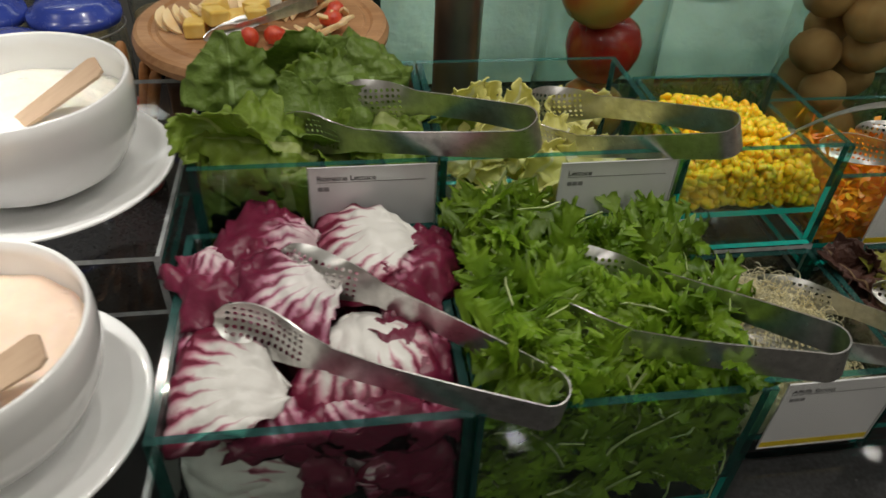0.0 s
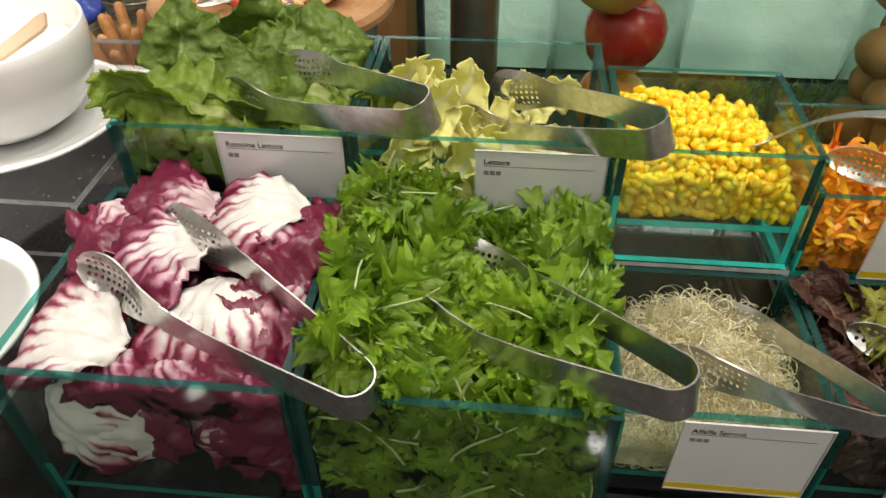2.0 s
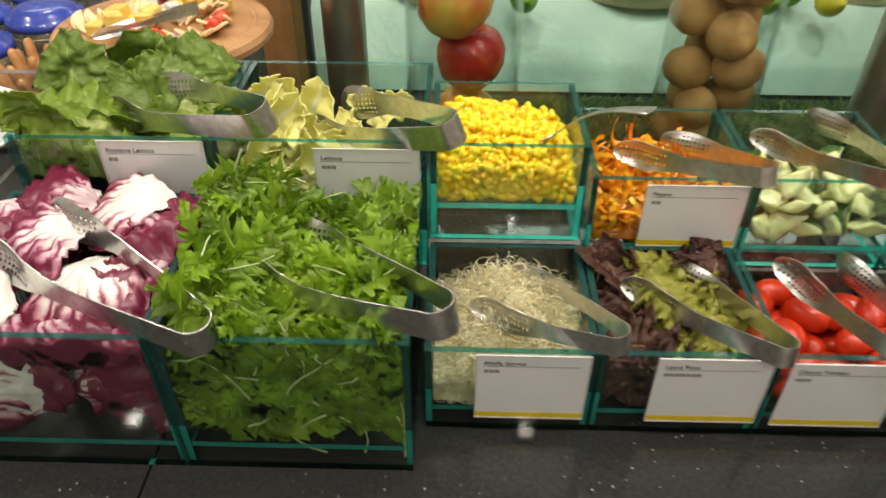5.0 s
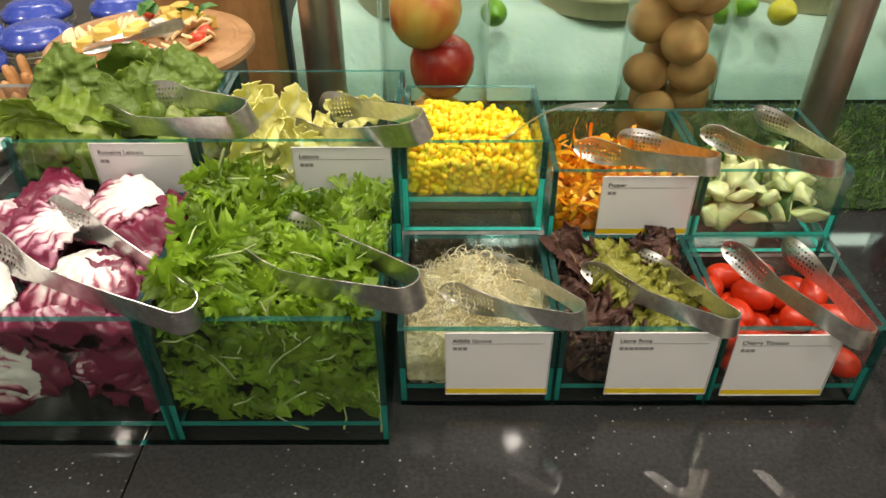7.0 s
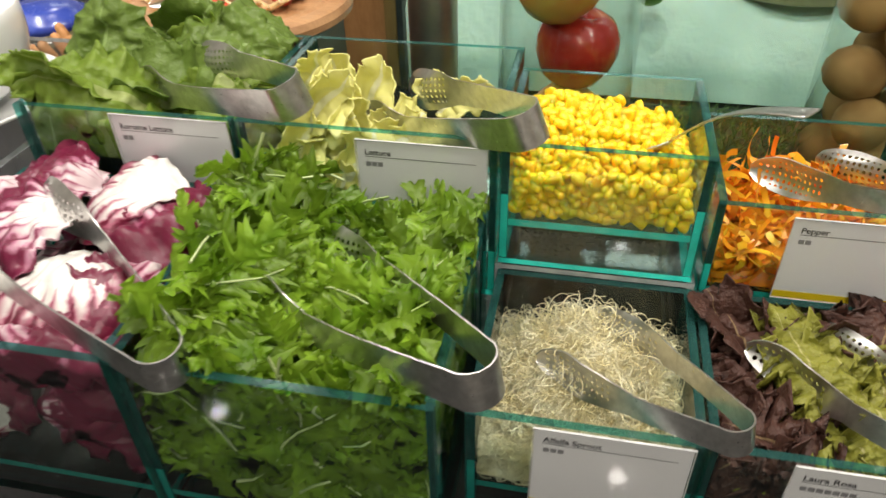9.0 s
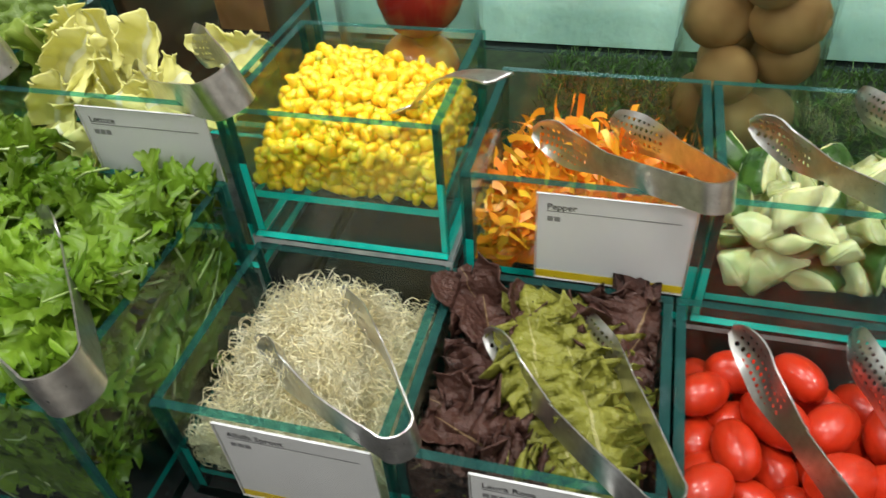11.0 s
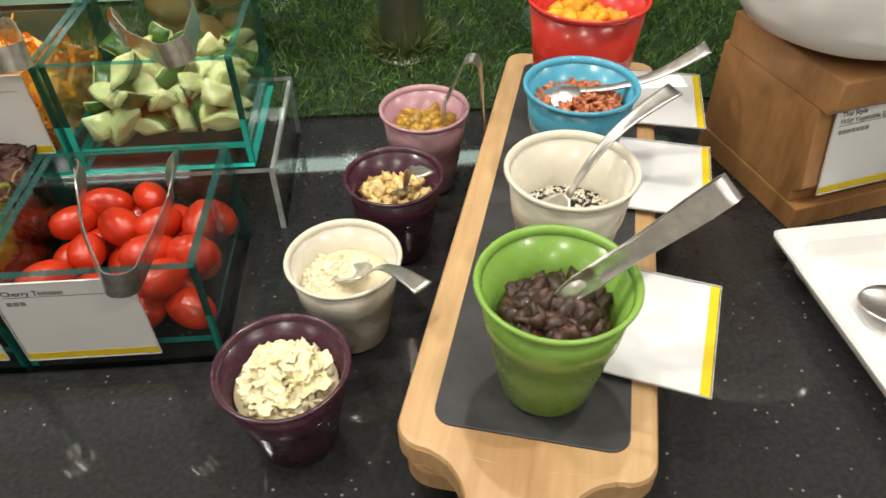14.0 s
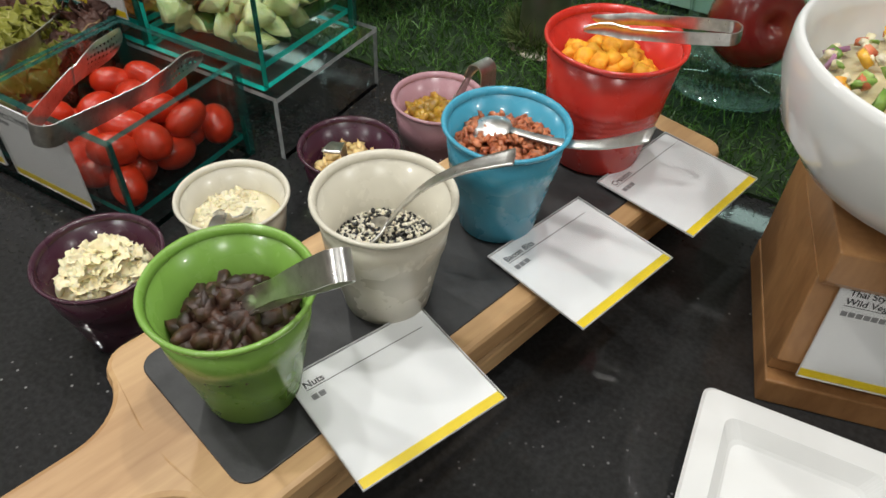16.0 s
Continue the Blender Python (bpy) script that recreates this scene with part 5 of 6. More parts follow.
# mizuna: hundreds of jagged fronds on pale stems
MIZ = thin_leaf(surface("mizuna_blade", (0.115, 0.232, 0.010), (0.275, 0.440, 0.034), 0.34, 25, island=0.35, bump=0.4, bscale=160), 0.38)
MIZ_STEM = surface("mizuna_stem", (0.34, 0.46, 0.14), (0.56, 0.64, 0.32), 0.35, 30, island=0.2, bump=0.05)
g = np.random.default_rng(21)
mv, mf, sv, sf = [], [], [], []
BX0, BX1, BY0, BY1 = -0.1995, -0.0150, -0.0410, 0.1410
for i in range(560):
    x, y = g.uniform(BX0 + 0.012, BX1 - 0.012), g.uniform(BY0 + 0.010, BY1 - 0.010)
    topz = 1.052 + 0.020 * math.sin((y - BY0) / (BY1 - BY0) * 2.6) + 0.012 * math.sin(x * 40 + 2) + 0.028 * math.exp(-(((x + 0.17) / 0.03) ** 2 + ((y - 0.11) / 0.03) ** 2))
    if i < 150:  # against the front sheet
        y, z = BY0 + g.uniform(0.002, 0.016), g.uniform(0.945, 1.045)
        d = np.array([g.normal() * 0.8, 0.1 * g.normal(), g.normal() * 0.7])
    elif i < 230:  # against the side sheets
        x, z = (BX0 + g.uniform(0.003, 0.012) if i % 2 else BX1 - g.uniform(0.003, 0.012)), g.uniform(0.945, 1.045)
        d = np.array([0.1 * g.normal(), g.normal(), g.normal() * 0.7])
    else:
        z = topz - 0.06 * g.random() ** 2
        d = np.array([g.normal(), g.normal() - 0.3, 0.45 + 0.4 * g.normal()])
    d /= np.linalg.norm(d)
    L, W = g.uniform(0.050, 0.092), g.uniform(0.014, 0.024)
    up = np.array([g.normal() * 0.5, -0.7 + g.normal() * 0.4, 0.9]) if i >= 150 else np.array([g.normal() * 0.3, -1, 0.3])
    sd = np.cross(up, d)
    sd /= np.linalg.norm(sd) + 1e-9
    nn = np.cross(d, sd)
    p0 = np.array([x, y, z]) - d * L * 0.5
    base, K = len(mv), 50
    bend, twist = g.uniform(-0.55, 0.25), g.normal() * 0.5
    lobes, ph = int(g.integers(4, 7)), g.random()
    for q in range(K + 1):
        s = q / K
        c = p0 + d * L * s + nn * L * bend * s * s
        env = math.sin(math.pi * (0.06 + 0.90 * s ** 0.85)) ** 0.8
        saw = (s * lobes + ph) % 1.0
        tooth = (s * lobes * 3) % 1.0
        w = W * env * (0.28 + 0.84 * saw ** 1.4) * (0.76 + 0.36 * tooth) if q < K else 0.0004
        rot = twist * s
        sv_, nv_ = sd * math.cos(rot) + nn * math.sin(rot), nn * math.cos(rot) - sd * math.sin(rot)
        for v in (-1.0, -0.5, 0.0, 0.5, 1.0):
            pt = c + sv_ * v * w + d * abs(v) * w * 0.60 - nv_ * (v * v * w * 0.30) + nv_ * 0.0022 * math.sin(40 * s + 5 * v + ph * 6)
            over = 0.008 if pt[2] > 1.052 else 0.0
            mv.append((min(max(pt[0], BX0 - over), BX1 + over), min(max(pt[1], BY0 - over), BY1 + over), max(pt[2], 0.9275)))
    for q in range(K):
        for v in range(4):
            a = base + 5 * q + v
            mf.append((a, a + 1, a + 6, a + 5))
    if i % 5 == 0:
        so = len(sv)
        for q in range(5):
            c = p0 - d * 0.022 * (1 - q / 4) + d * L * 0.6 * (q / 4) + nn * (0.0012 + L * bend * (0.6 * q / 4) ** 2) + sd * 0.010 * math.sin(0.8 * q + ph * 6)
            c[0], c[1] = min(max(c[0], BX0), BX1), min(max(c[1], BY0), BY1)
            wd = 0.0013 - 0.00015 * q
            for a3 in range(3):
                sv.append(tuple(c + (sd * math.cos(a3 * 2.094) + nn * math.sin(a3 * 2.094)) * wd))
        for q in range(4):
            for a3 in range(3):
                b3 = (a3 + 1) % 3
                sf.append((so + 3 * q + a3, so + 3 * q + b3, so + 3 * q + 3 + b3, so + 3 * q + 3 + a3))
mesh_thing("mizuna_leaves", mv, mf, MIZ, "heap of bright green jagged mizuna leaves", "salad leaves", kind="stuff")
mesh_thing("mizuna_stems", sv, sf, MIZ_STEM, "pale stems among the mizuna leaves", "salad stems", kind="stuff")

# ---- tongs and spoons ----


def tongs(name, P, N, F, label, wide=0.021, head=0.030, r=0.012, bladed=True, group="perforated steel salad tongs", neck=0.0155, spin=0.0):
    """Sprung tongs: bend at P, blade tips at N and F."""
    P, N, F = Vector(P), Vector(N), Vector(F)
    ob = thing(name, P, label, "tongs", group)
    d = ((N + F) / 2 - P).normalized()
    s = (F - N) - d * (F - N).dot(d)
    s.normalize()
    n = d.cross(s)
    lean = -1 if n.z >= 0 else 1
    if n.z < 0:
        n = -n
    def arm_rows(tip, sg_):
        start = s * sg_ * r + d * r
        ln = (tip - start).length
        way = (tip - start).normalized()
        out_ = (s * sg_ - way * (s * sg_).dot(way)).normalized()
        pts, K = [], 34
        for a in range(9):
            ang = math.pi / 2 * a / 8
            pts.append(d * r - d * r * math.cos(ang) + s * sg_ * r * math.sin(ang))
        for q in range(1, K + 1):
            t = q / K
            bow = (0.004 if bladed else 0.0015) * math.sin(math.pi * t) - 0.003 * math.sin(math.pi * max(0, (t - 0.72) / 0.28))
            pts.append(start + way * ln * t + out_ * bow)
        dist = [0.0]
        for a, b in zip(pts, pts[1:]):
            dist.append(dist[-1] + (b - a).length)
        end, rows = dist[-1], []
        for k, c in enumerate(pts):
            tg = (pts[k + 1] - pts[k]).normalized() if k == 0 else (pts[min(k + 1, len(pts) - 1)] - pts[k - 1]).normalized()
            if k == 0:
                tg = s * sg_
            q = end - dist[k]
            if q < blade_len:
                e = q / blade_len
                w = head * max(0.16, math.sqrt(max(0, 1 - ((0.40 - e) / 0.41) ** 2))) if e < 0.40 else head + (neck - head) * ((e - 0.40) / 0.60) ** 1.6
            else:
                w = neck + (wide - neck) * min(1, (q - blade_len) / (end - blade_len - 0.02))
            tw = radians(spin) * lean * max(0, min(1, (0.12 - q) / 0.09))
            wv = n - tg * n.dot(tg)
            wv.normalize()
            wv = Matrix.Rotation(tw, 3, tg) @ wv
            cv = tg.cross(wv) * sg_
            row = []
            for j in range(nv):
                v = j / (nv - 1) - 0.5
                cupped = 0.20 * w * (1 - 4 * v * v) * max(0, min(1, (0.07 - q) / 0.03))
                row.append((c + wv * w * v - cv * cupped, (q, 0.0504 + w * v), (v * 2, 0.0)))
            rows.append((q, row))
        return rows

    def sheet(rows, nm, mt, lb_=""):
        bm = bmesh.new()
        u1, u2 = bm.loops.layers.uv.new("map"), bm.loops.layers.uv.new("edge")
        made = [[bm.verts.new(x[0]) for x in row] for row in rows]
        for k in range(len(rows) - 1):
            for j in range(nv - 1):
                ids = ((k, j), (k, j + 1), (k + 1, j + 1), (k + 1, j))
                f = bm.faces.new([made[a][b] for a, b in ids])
                for lp, (a, b) in zip(f.loops, ids):
                    lp[u1].uv, lp[u2].uv = rows[a][b][1], rows[a][b][2]
        o = part(nm, bm, mt, ob, lb_, smooth=True)
        o.modifiers.new("sheet", "SOLIDIFY").thickness = 0.0011
        o.modifiers.new("crisp_edge", "EDGE_SPLIT").split_angle = radians(40)

    nv, blade_len = 9, 0.078 if bladed else 0.055
    near, far = arm_rows(N - P, -1), arm_rows(F - P, 1)
    cut = 0.079 if bladed else 0.030
    strip = [row for q, row in reversed(near) if q >= cut] + [row for q, row in far[1:] if q >= cut]
    sheet(strip, "bent_strip", STEEL)
    for rows in (near, far):
        keep = [row for q, row in rows if q < cut]
        first_ = [row for q, row in rows if q >= cut][-1]
        sheet([first_] + keep, "blade", HOLED if bladed else STEEL, "perforated blade" if bladed else "")
    return ob


for lb, P, N, F, big in (
        ("radicchio", (-0.155, -0.052, 1.064), (-0.367, 0.027, 1.080), (-0.326, 0.085, 1.084), 1),
        ("mizuna", (0.024, -0.050, 1.086), (-0.162, 0.036, 1.050), (-0.124, 0.101, 1.054), 1),
        ("romaine", (-0.138, 0.128, 1.148), (-0.334, 0.228, 1.098), (-0.278, 0.251, 1.118), 1),
        ("lettuce", (0.025, 0.132, 1.137), (-0.137, 0.244, 1.072), (-0.101, 0.292, 1.086), 1),
        ("sprouts", (0.166, -0.008, 1.023), (0.040, 0.061, 0.995), (0.081, 0.118, 0.996), 0),
        ("red lettuce", (0.299, -0.014, 1.017), (0.183, 0.099, 0.994), (0.243, 0.138, 0.987), 0),
        ("tomatoes", (0.411, -0.025, 1.011), (0.332, 0.123, 1.005), (0.408, 0.148, 0.994), 0),
        ("pepper", (0.315, 0.142, 1.090), (0.190, 0.242, 1.056), (0.245, 0.267, 1.057), 0),
        ("cucumber", (0.434, 0.138, 1.090), (0.338, 0.266, 1.062), (0.409, 0.299, 1.074), 0)):
    tongs("salad_tongs", P, N, F, f"brushed steel perforated tongs resting on the {lb}", 0.026 if big else 0.0195, 0.036 if big else 0.028, 0.014 if big else 0.011, neck=0.021 if big else 0.0165, spin=22 if big else 9)
tongs("serving_tongs", (0.7545, -0.1015, 1.127), (0.676, -0.0985, 1.0490), (0.676, -0.0935, 1.0440), "narrow steel tongs standing in the raisins", 0.0140, 0.012, 0.005, False, "plain steel tongs", 0.0105)
tongs("serving_tongs", (0.840, 0.243, 1.101), (0.739, 0.212, 1.088), (0.737, 0.230, 1.090), "narrow steel tongs laid across the croutons", 0.0095, 0.010, 0.008, False, "plain steel tongs", 0.009)
tongs("serving_tongs", (0.661, 0.211, 1.038), (0.631, 0.214, 0.968), (0.673, 0.203, 0.925), "narrow steel tongs hooked over the pink cup", 0.019, 0.014, 0.008, False, "plain steel tongs", 0.009)


def spoon(H, E, label, up=(0, 0, 1), bowl=0.0155, length=0.036, flat=0.007):
    """Spoon with its bowl's centre at H and its handle's end at E."""
    H, E = Vector(H), Vector(E)
    ob = thing("spoon", H, label, "spoon", "steel spoons")
    ob.matrix_basis = aim(H, E - H, up)
    tot = (E - H).length
    for nm, a, b in (("bowl", -length / 2, length / 2), ("handle", length / 2, tot)):
        bm = bmesh.new()
        rows, K, nv = [], 18, 9
        for k in range(K + 1):
            x = a + (b - a) * k / K
            if nm == "bowl":
                e = (x + length / 2) / length
                w, deep = bowl * math.sqrt(max(0.004, 1 - (2 * e - 1) ** 2)) * (1 - 0.12 * e), 0.006 * math.sin(math.pi * min(1, max(0, e)))
                w = max(w, 0.0027)
                z = 0
            else:
                s = (x - a) / (b - a)
                w, deep = 0.0027 + (flat / 2 + 0.001) * s ** 1.5, 0.0005
                z = 0.010 * math.sin(math.pi * s)
            rows.append([bm.verts.new((x, w * (2 * j / (nv - 1) - 1), z - deep * (1 - (2 * j / (nv - 1) - 1) ** 2))) for j in range(nv)])
        for p, q in zip(rows, rows[1:]):
            for j in range(nv - 1):
                bm.faces.new((p[j], p[j + 1], q[j + 1], q[j]))
        o = part(nm, bm, STEEL, ob, smooth=True)
        o.modifiers.new("sheet", "SOLIDIFY").thickness = 0.0013
    return ob


spoon((0.108, 0.203, 1.092), (0.189, 0.132, 1.158), "steel spoon stuck in the sweetcorn", flat=0.011)
spoon((0.716, 0.110, 1.0535), (0.823, 0.109, 1.091), "steel spoon resting face down on the bacon bits", up=(0, 0.15, -1))
spoon((0.692, -0.001, 1.031), (0.771, 0.027, 1.105), "steel spoon standing in the sesame seeds")
spoon((0.556, 0.016, 0.972), (0.606, -0.047, 1.015), "steel spoon in the cheese powder")
spoon((0.593, 0.113, 0.972), (0.613, 0.068, 1.018), "small steel spoon in the chopped peanuts", bowl=0.011, length=0.026)
spoon((0.972, -0.010, 0.9285), (1.10, -0.09, 0.945), "large steel serving spoon lying in the dish", bowl=0.024, length=0.062)

# ---- cards ----


def lettering(text, size, parent, x, y, z, name="lettering"):
    cu = bpy.data.curves.new("text", "FONT")
    cu.body, cu.size, cu.offset = text, size, size * 0.022
    tmp = bpy.data.objects.new("text", cu)
    scene.collection.objects.link(tmp)
    me = bpy.data.meshes.new_from_object(tmp.evaluated_get(bpy.context.evaluated_depsgraph_get()))
    bpy.data.objects.remove(tmp)
    me.materials.clear()
    me.materials.append(INK)
    ob = new(name, me)
    ob.parent = parent
    ob.location = (x, y, z)
    return ob


SEAM = surface("sleeve_seam", (0.50, 0.50, 0.50), (0.68, 0.68, 0.68), 0.3, 90, bump=0.05)


def card(m, w, h, lines, bars, label):
    ob = thing("name_card", (0, 0, 0), label, "name card", "dish name cards")
    ob.matrix_basis = m
    sheet_ = part("card_sheet", box_bm(-0.0018, w + 0.0018, -0.0018, h + 0.0018, 0, 0.0006), CARD, ob)
    part("yellow_band", box_bm(-0.0018, w + 0.0018, -0.0018, 0.0042, 0.0006, 0.0009), YELLOW, sheet_, "yellow band")
    sleeve_ = part("sleeve", box_bm(-0.0022, w + 0.0022, -0.0022, h + 0.0022, 0.0012, 0.0018), ACRYLIC, ob, "clear plastic sleeve")
    seam = bmesh.new()
    for x0, x1, y0, y1 in ((-0.0027, -0.0023, -0.0027, h + 0.0027), (w + 0.0023, w + 0.0027, -0.0027, h + 0.0027), (-0.0023, w + 0.0023, -0.0027, -0.0023), (-0.0023, w + 0.0023, h + 0.0023, h + 0.0027)):
        box_bm(x0, x1, y0, y1, 0.0004, 0.0019, bm=seam)
    part("sleeve_seam", seam, SEAM, sleeve_, "grey welded sleeve edge")
    y = h - 0.010
    for i, tx in enumerate(lines):
        lettering(tx, 0.0066, sheet_, 0.004, y - 0.0068 * i, 0.0007)
    y -= 0.0068 * (len(lines) - 1)
    part("rule", box_bm(0.004, w - 0.006, y - 0.0017, y - 0.0013, 0.0006, 0.0008), INK, sheet_)
    bx = 0.0045
    for k in range(bars):
        part("text_bar", box_bm(bx, bx + 0.0038, y - 0.0095, y - 0.0058, 0.0006, 0.0008), INK_GREY, sheet_)
        bx += 0.0046
    return ob


def upright_card(x0, y, z0, tilt=90.0):
    return pose(x0, y, z0, tilt)


card(upright_card(0.047, -0.0022, 0.923), 0.0925, 0.075, ["Alfalfa Sprout"], 3, "white card for alfalfa sprout on the glass box")
card(upright_card(0.200, -0.0022, 0.923), 0.0925, 0.075, ["Laura Rosa"], 7, "white card for red lettuce on the glass box")
card(upright_card(0.312, -0.0022, 0.921), 0.0925, 0.074, ["Cherry Tomato"], 3, "white card for cherry tomato on the glass box")
card(upright_card(0.2095, 0.1575, 0.999), 0.0925, 0.067, ["Pepper"], 2, "white card for pepper on the glass box")
card(upright_card(-0.105, 0.1495, 1.033), 0.0935, 0.072, ["Lettuce"], 3, "white card for lettuce on the glass box")
card(upright_card(-0.304, 0.1495, 1.036), 0.0935, 0.074, ["Romaine Lettuce"], 2, "white card for romaine lettuce on the glass box")


def flat_card(cx, cy, turn):
    return pose(cx, cy, 0.9850, 0, 0, turn) @ pose(-0.046, -0.040, 0)


card(flat_card(0.7505, -0.0612, 67), 0.092, 0.080, ["Nuts"], 2, "white card for nuts lying on the board")
card(flat_card(0.8015, 0.0970, 72.5), 0.092, 0.080, ["Bacon Bits"], 3, "white card for bacon bits lying on the board")
card(flat_card(0.8345, 0.2175, 75), 0.092, 0.080, ["Crouton"], 3, "white card for croutons lying on the board")
card(Matrix.Translation((0.945, 0.116, TOP)) @ pose(0, 0, 0, 0, 0, 14) @ pose(0.018, 0.0005, 0.040, 81), 0.115, 0.080, ["Thai Style", "Wild Vegetable Egg"], 7, "white card for egg salad in the wooden stand")

# ---- what the cups hold ----


def mound(cx, cy, z, rad, n, bulge, seed, layers=2, step=0.004):
    r = np.random.default_rng(seed)
    out_ = []
    for k in range(layers):
        for _ in range(n):
            a, q = r.uniform(0, 6.283), math.sqrt(r.random())
            out_.append((cx + rad * q * math.cos(a), cy + rad * q * math.sin(a), z + bulge * (1 - q * q) - k * step + r.normal() * step * 0.25))
    return np.array(out_)


def bed(name, cx, cy, z, rad, bulge, mt, label, cat):
    """The heap's body under its loose grains."""
    prof = [(0, bulge), (rad * 0.35, bulge * 0.88), (rad * 0.7, bulge * 0.5), (rad, 0), (rad * 0.93, -0.012), (0, -0.012)]
    ob = part(name, lathe_bm(prof, 40), mt, None, smooth=True)
    ob.location = (cx, cy, z)
    return tagged(ob, label, cat, kind="stuff")


RAISIN = food("raisin_skin", (0.018, 0.008, 0.005), (0.060, 0.024, 0.013), 0.45, 150, 0.35, 0.0, 0.1, 0.8, 260)
bed("raisin_bed", 0.677, -0.099, 1.033, 0.0322, 0.006, RAISIN, "dark raisins deeper in the cup", "raisins")
scatter("raisins", "grain", mound(0.677, -0.099, 1.040, 0.0275, 58, 0.008, 31), (0.0104, 0.0058, 0.0050), RAISIN, "wrinkled dark raisins in the green cup", "raisins", 32, 0.17)
SES_W = food("white_sesame", (0.62, 0.56, 0.42), (0.80, 0.75, 0.62), 0.45, 200, 0.15, 0.1)
SES_B = food("black_sesame", (0.012, 0.012, 0.012), (0.035, 0.033, 0.03), 0.35, 200, 0.3, 0.0)
bed("sesame_bed", 0.7045, 0.001, 1.024, 0.034, 0.004, SES_B, "black and white sesame deeper in the cup", "sesame")
scatter("white_sesame_seeds", "pip", mound(0.7045, 0.001, 1.0275, 0.033, 620, 0.005, 33, 1, 0.002), (0.0022, 0.0014, 0.0010), SES_W, "white sesame seeds mixed in the cup", "sesame", 34)
scatter("black_sesame_seeds", "pip", mound(0.7045, 0.001, 1.0275, 0.033, 560, 0.005, 35, 1, 0.002), (0.0022, 0.0014, 0.0010), SES_B, "black sesame seeds mixed in the cup", "sesame", 36)
BACON = food("bacon_bit", (0.30, 0.065, 0.022), (0.56, 0.200, 0.085), 0.4, 90, 0.35, 0.1, 0.1)
bed("bacon_bed", 0.732, 0.105, 1.044, 0.036, 0.006, BACON, "bacon bits deeper in the cup", "bacon bits")
scatter("bacon_bits", "cube", mound(0.732, 0.105, 1.049, 0.0335, 330, 0.007, 37, 1), (0.0044, 0.0027, 0.0017), BACON, "chopped brown-red bacon bits in the cup", "bacon bits", 38, 0.16, vary=0.5)
CROUTON = food("crouton_crumb", (0.74, 0.30, 0.012), (0.90, 0.48, 0.03), 0.6, 90, 0.2, 0.1, 0, 0.8, 200)
bed("crouton_bed", 0.761, 0.223, 1.052, 0.042, 0.004, CROUTON, "croutons deeper in the cup", "croutons")
scatter("croutons", "cube", mound(0.761, 0.223, 1.060, 0.036, 26, 0.008, 39, 2, 0.008), (0.0092, 0.0082, 0.0072), CROUTON, "toasted golden bread croutons in the red cup", "croutons", 40, 0.05)
CHEESE = food("hard_cheese", (0.80, 0.69, 0.40), (0.88, 0.80, 0.54), 0.5, 60, 0.12, 0.2, 0, 0.5, 200)
bed("cheese_bed", 0.5135, -0.071, 0.957, 0.034, 0.011, CHEESE, "grated cheese deeper in the cup", "grated cheese")
scatter("cheese_crumbs", "cube", mound(0.5135, -0.071, 0.961, 0.0295, 260, 0.012, 41, 1, 0.003), (0.0046, 0.0036, 0.0018), CHEESE, "grated hard cheese crumbs in the plum cup", "grated cheese", 42, 0.15, vary=0.5)
flakes = [torn_mesh("cheese_shaving", 0.060, 0.044, 0.05, CHEESE, 140 + k, 19) for k in range(4)]
g = np.random.default_rng(62)
for k in range(30):
    a, q = k * 2.4, math.sqrt((k + 0.4) / 30)
    ob = new("cheese_shaving", flakes[k % 4])
    ob.matrix_basis = pose(0.5135 + 0.024 * q * math.cos(a), -0.071 + 0.024 * q * math.sin(a), 0.977 - 0.010 * q * q, g.normal() * 16, g.normal() * 16, g.uniform(0, 360)) @ Matrix.Scale(0.24 + 0.10 * g.random(), 4) @ Matrix.Translation((-0.03, 0, 0))
    tagged(ob, "thin creamy shaving of hard cheese", "cheese", "cheese shavings in the cup")
POWDER = food("cheese_powder", (0.70, 0.62, 0.40), (0.80, 0.73, 0.52), 0.75, 70, 0.05, 0.2, 0, 0.8, 160)
bed("powder_bed", 0.549, 0.025, 0.957, 0.034, 0.010, POWDER, "soft cheese powder filling the cup", "cheese powder")
scatter("cheese_crumbs", "grain", mound(0.545, 0.027, 0.9570, 0.028, 190, 0.009, 43, 1, 0.003), (0.0027, 0.0023, 0.0025), POWDER, "pale cheese powder clumps in the cream cup", "cheese powder", 44, 0.15, vary=0.6)
PEANUT = food("peanut_bit", (0.58, 0.38, 0.13), (0.78, 0.58, 0.27), 0.4, 80, 0.2, 0.2, 0.1)
bed("peanut_bed", 0.587, 0.123, 0.952, 0.030, 0.006, PEANUT, "chopped peanuts deeper in the cup", "peanuts")
scatter("chopped_peanuts", "cube", mound(0.587, 0.123, 0.959, 0.028, 90, 0.008, 45, 1), (0.0052, 0.0042, 0.0034), PEANUT, "roughly chopped peanuts in the plum cup", "peanuts", 46, 0.20, vary=0.45)
GOLDEN = food("golden_raisin", (0.27, 0.14, 0.008), (0.52, 0.31, 0.03), 0.35, 90, 0.25, 0.25, 0.2, 0.8, 220)
bed("golden_bed", 0.617, 0.218, 0.957, 0.030, 0.006, GOLDEN, "golden raisins deeper in the cup", "raisins")
scatter("golden_raisins", "grain", mound(0.617, 0.218, 0.964, 0.028, 55, 0.009, 47), (0.0078, 0.0055, 0.0045), GOLDEN, "wrinkled golden raisins in the pink cup", "raisins", 48, 0.10)

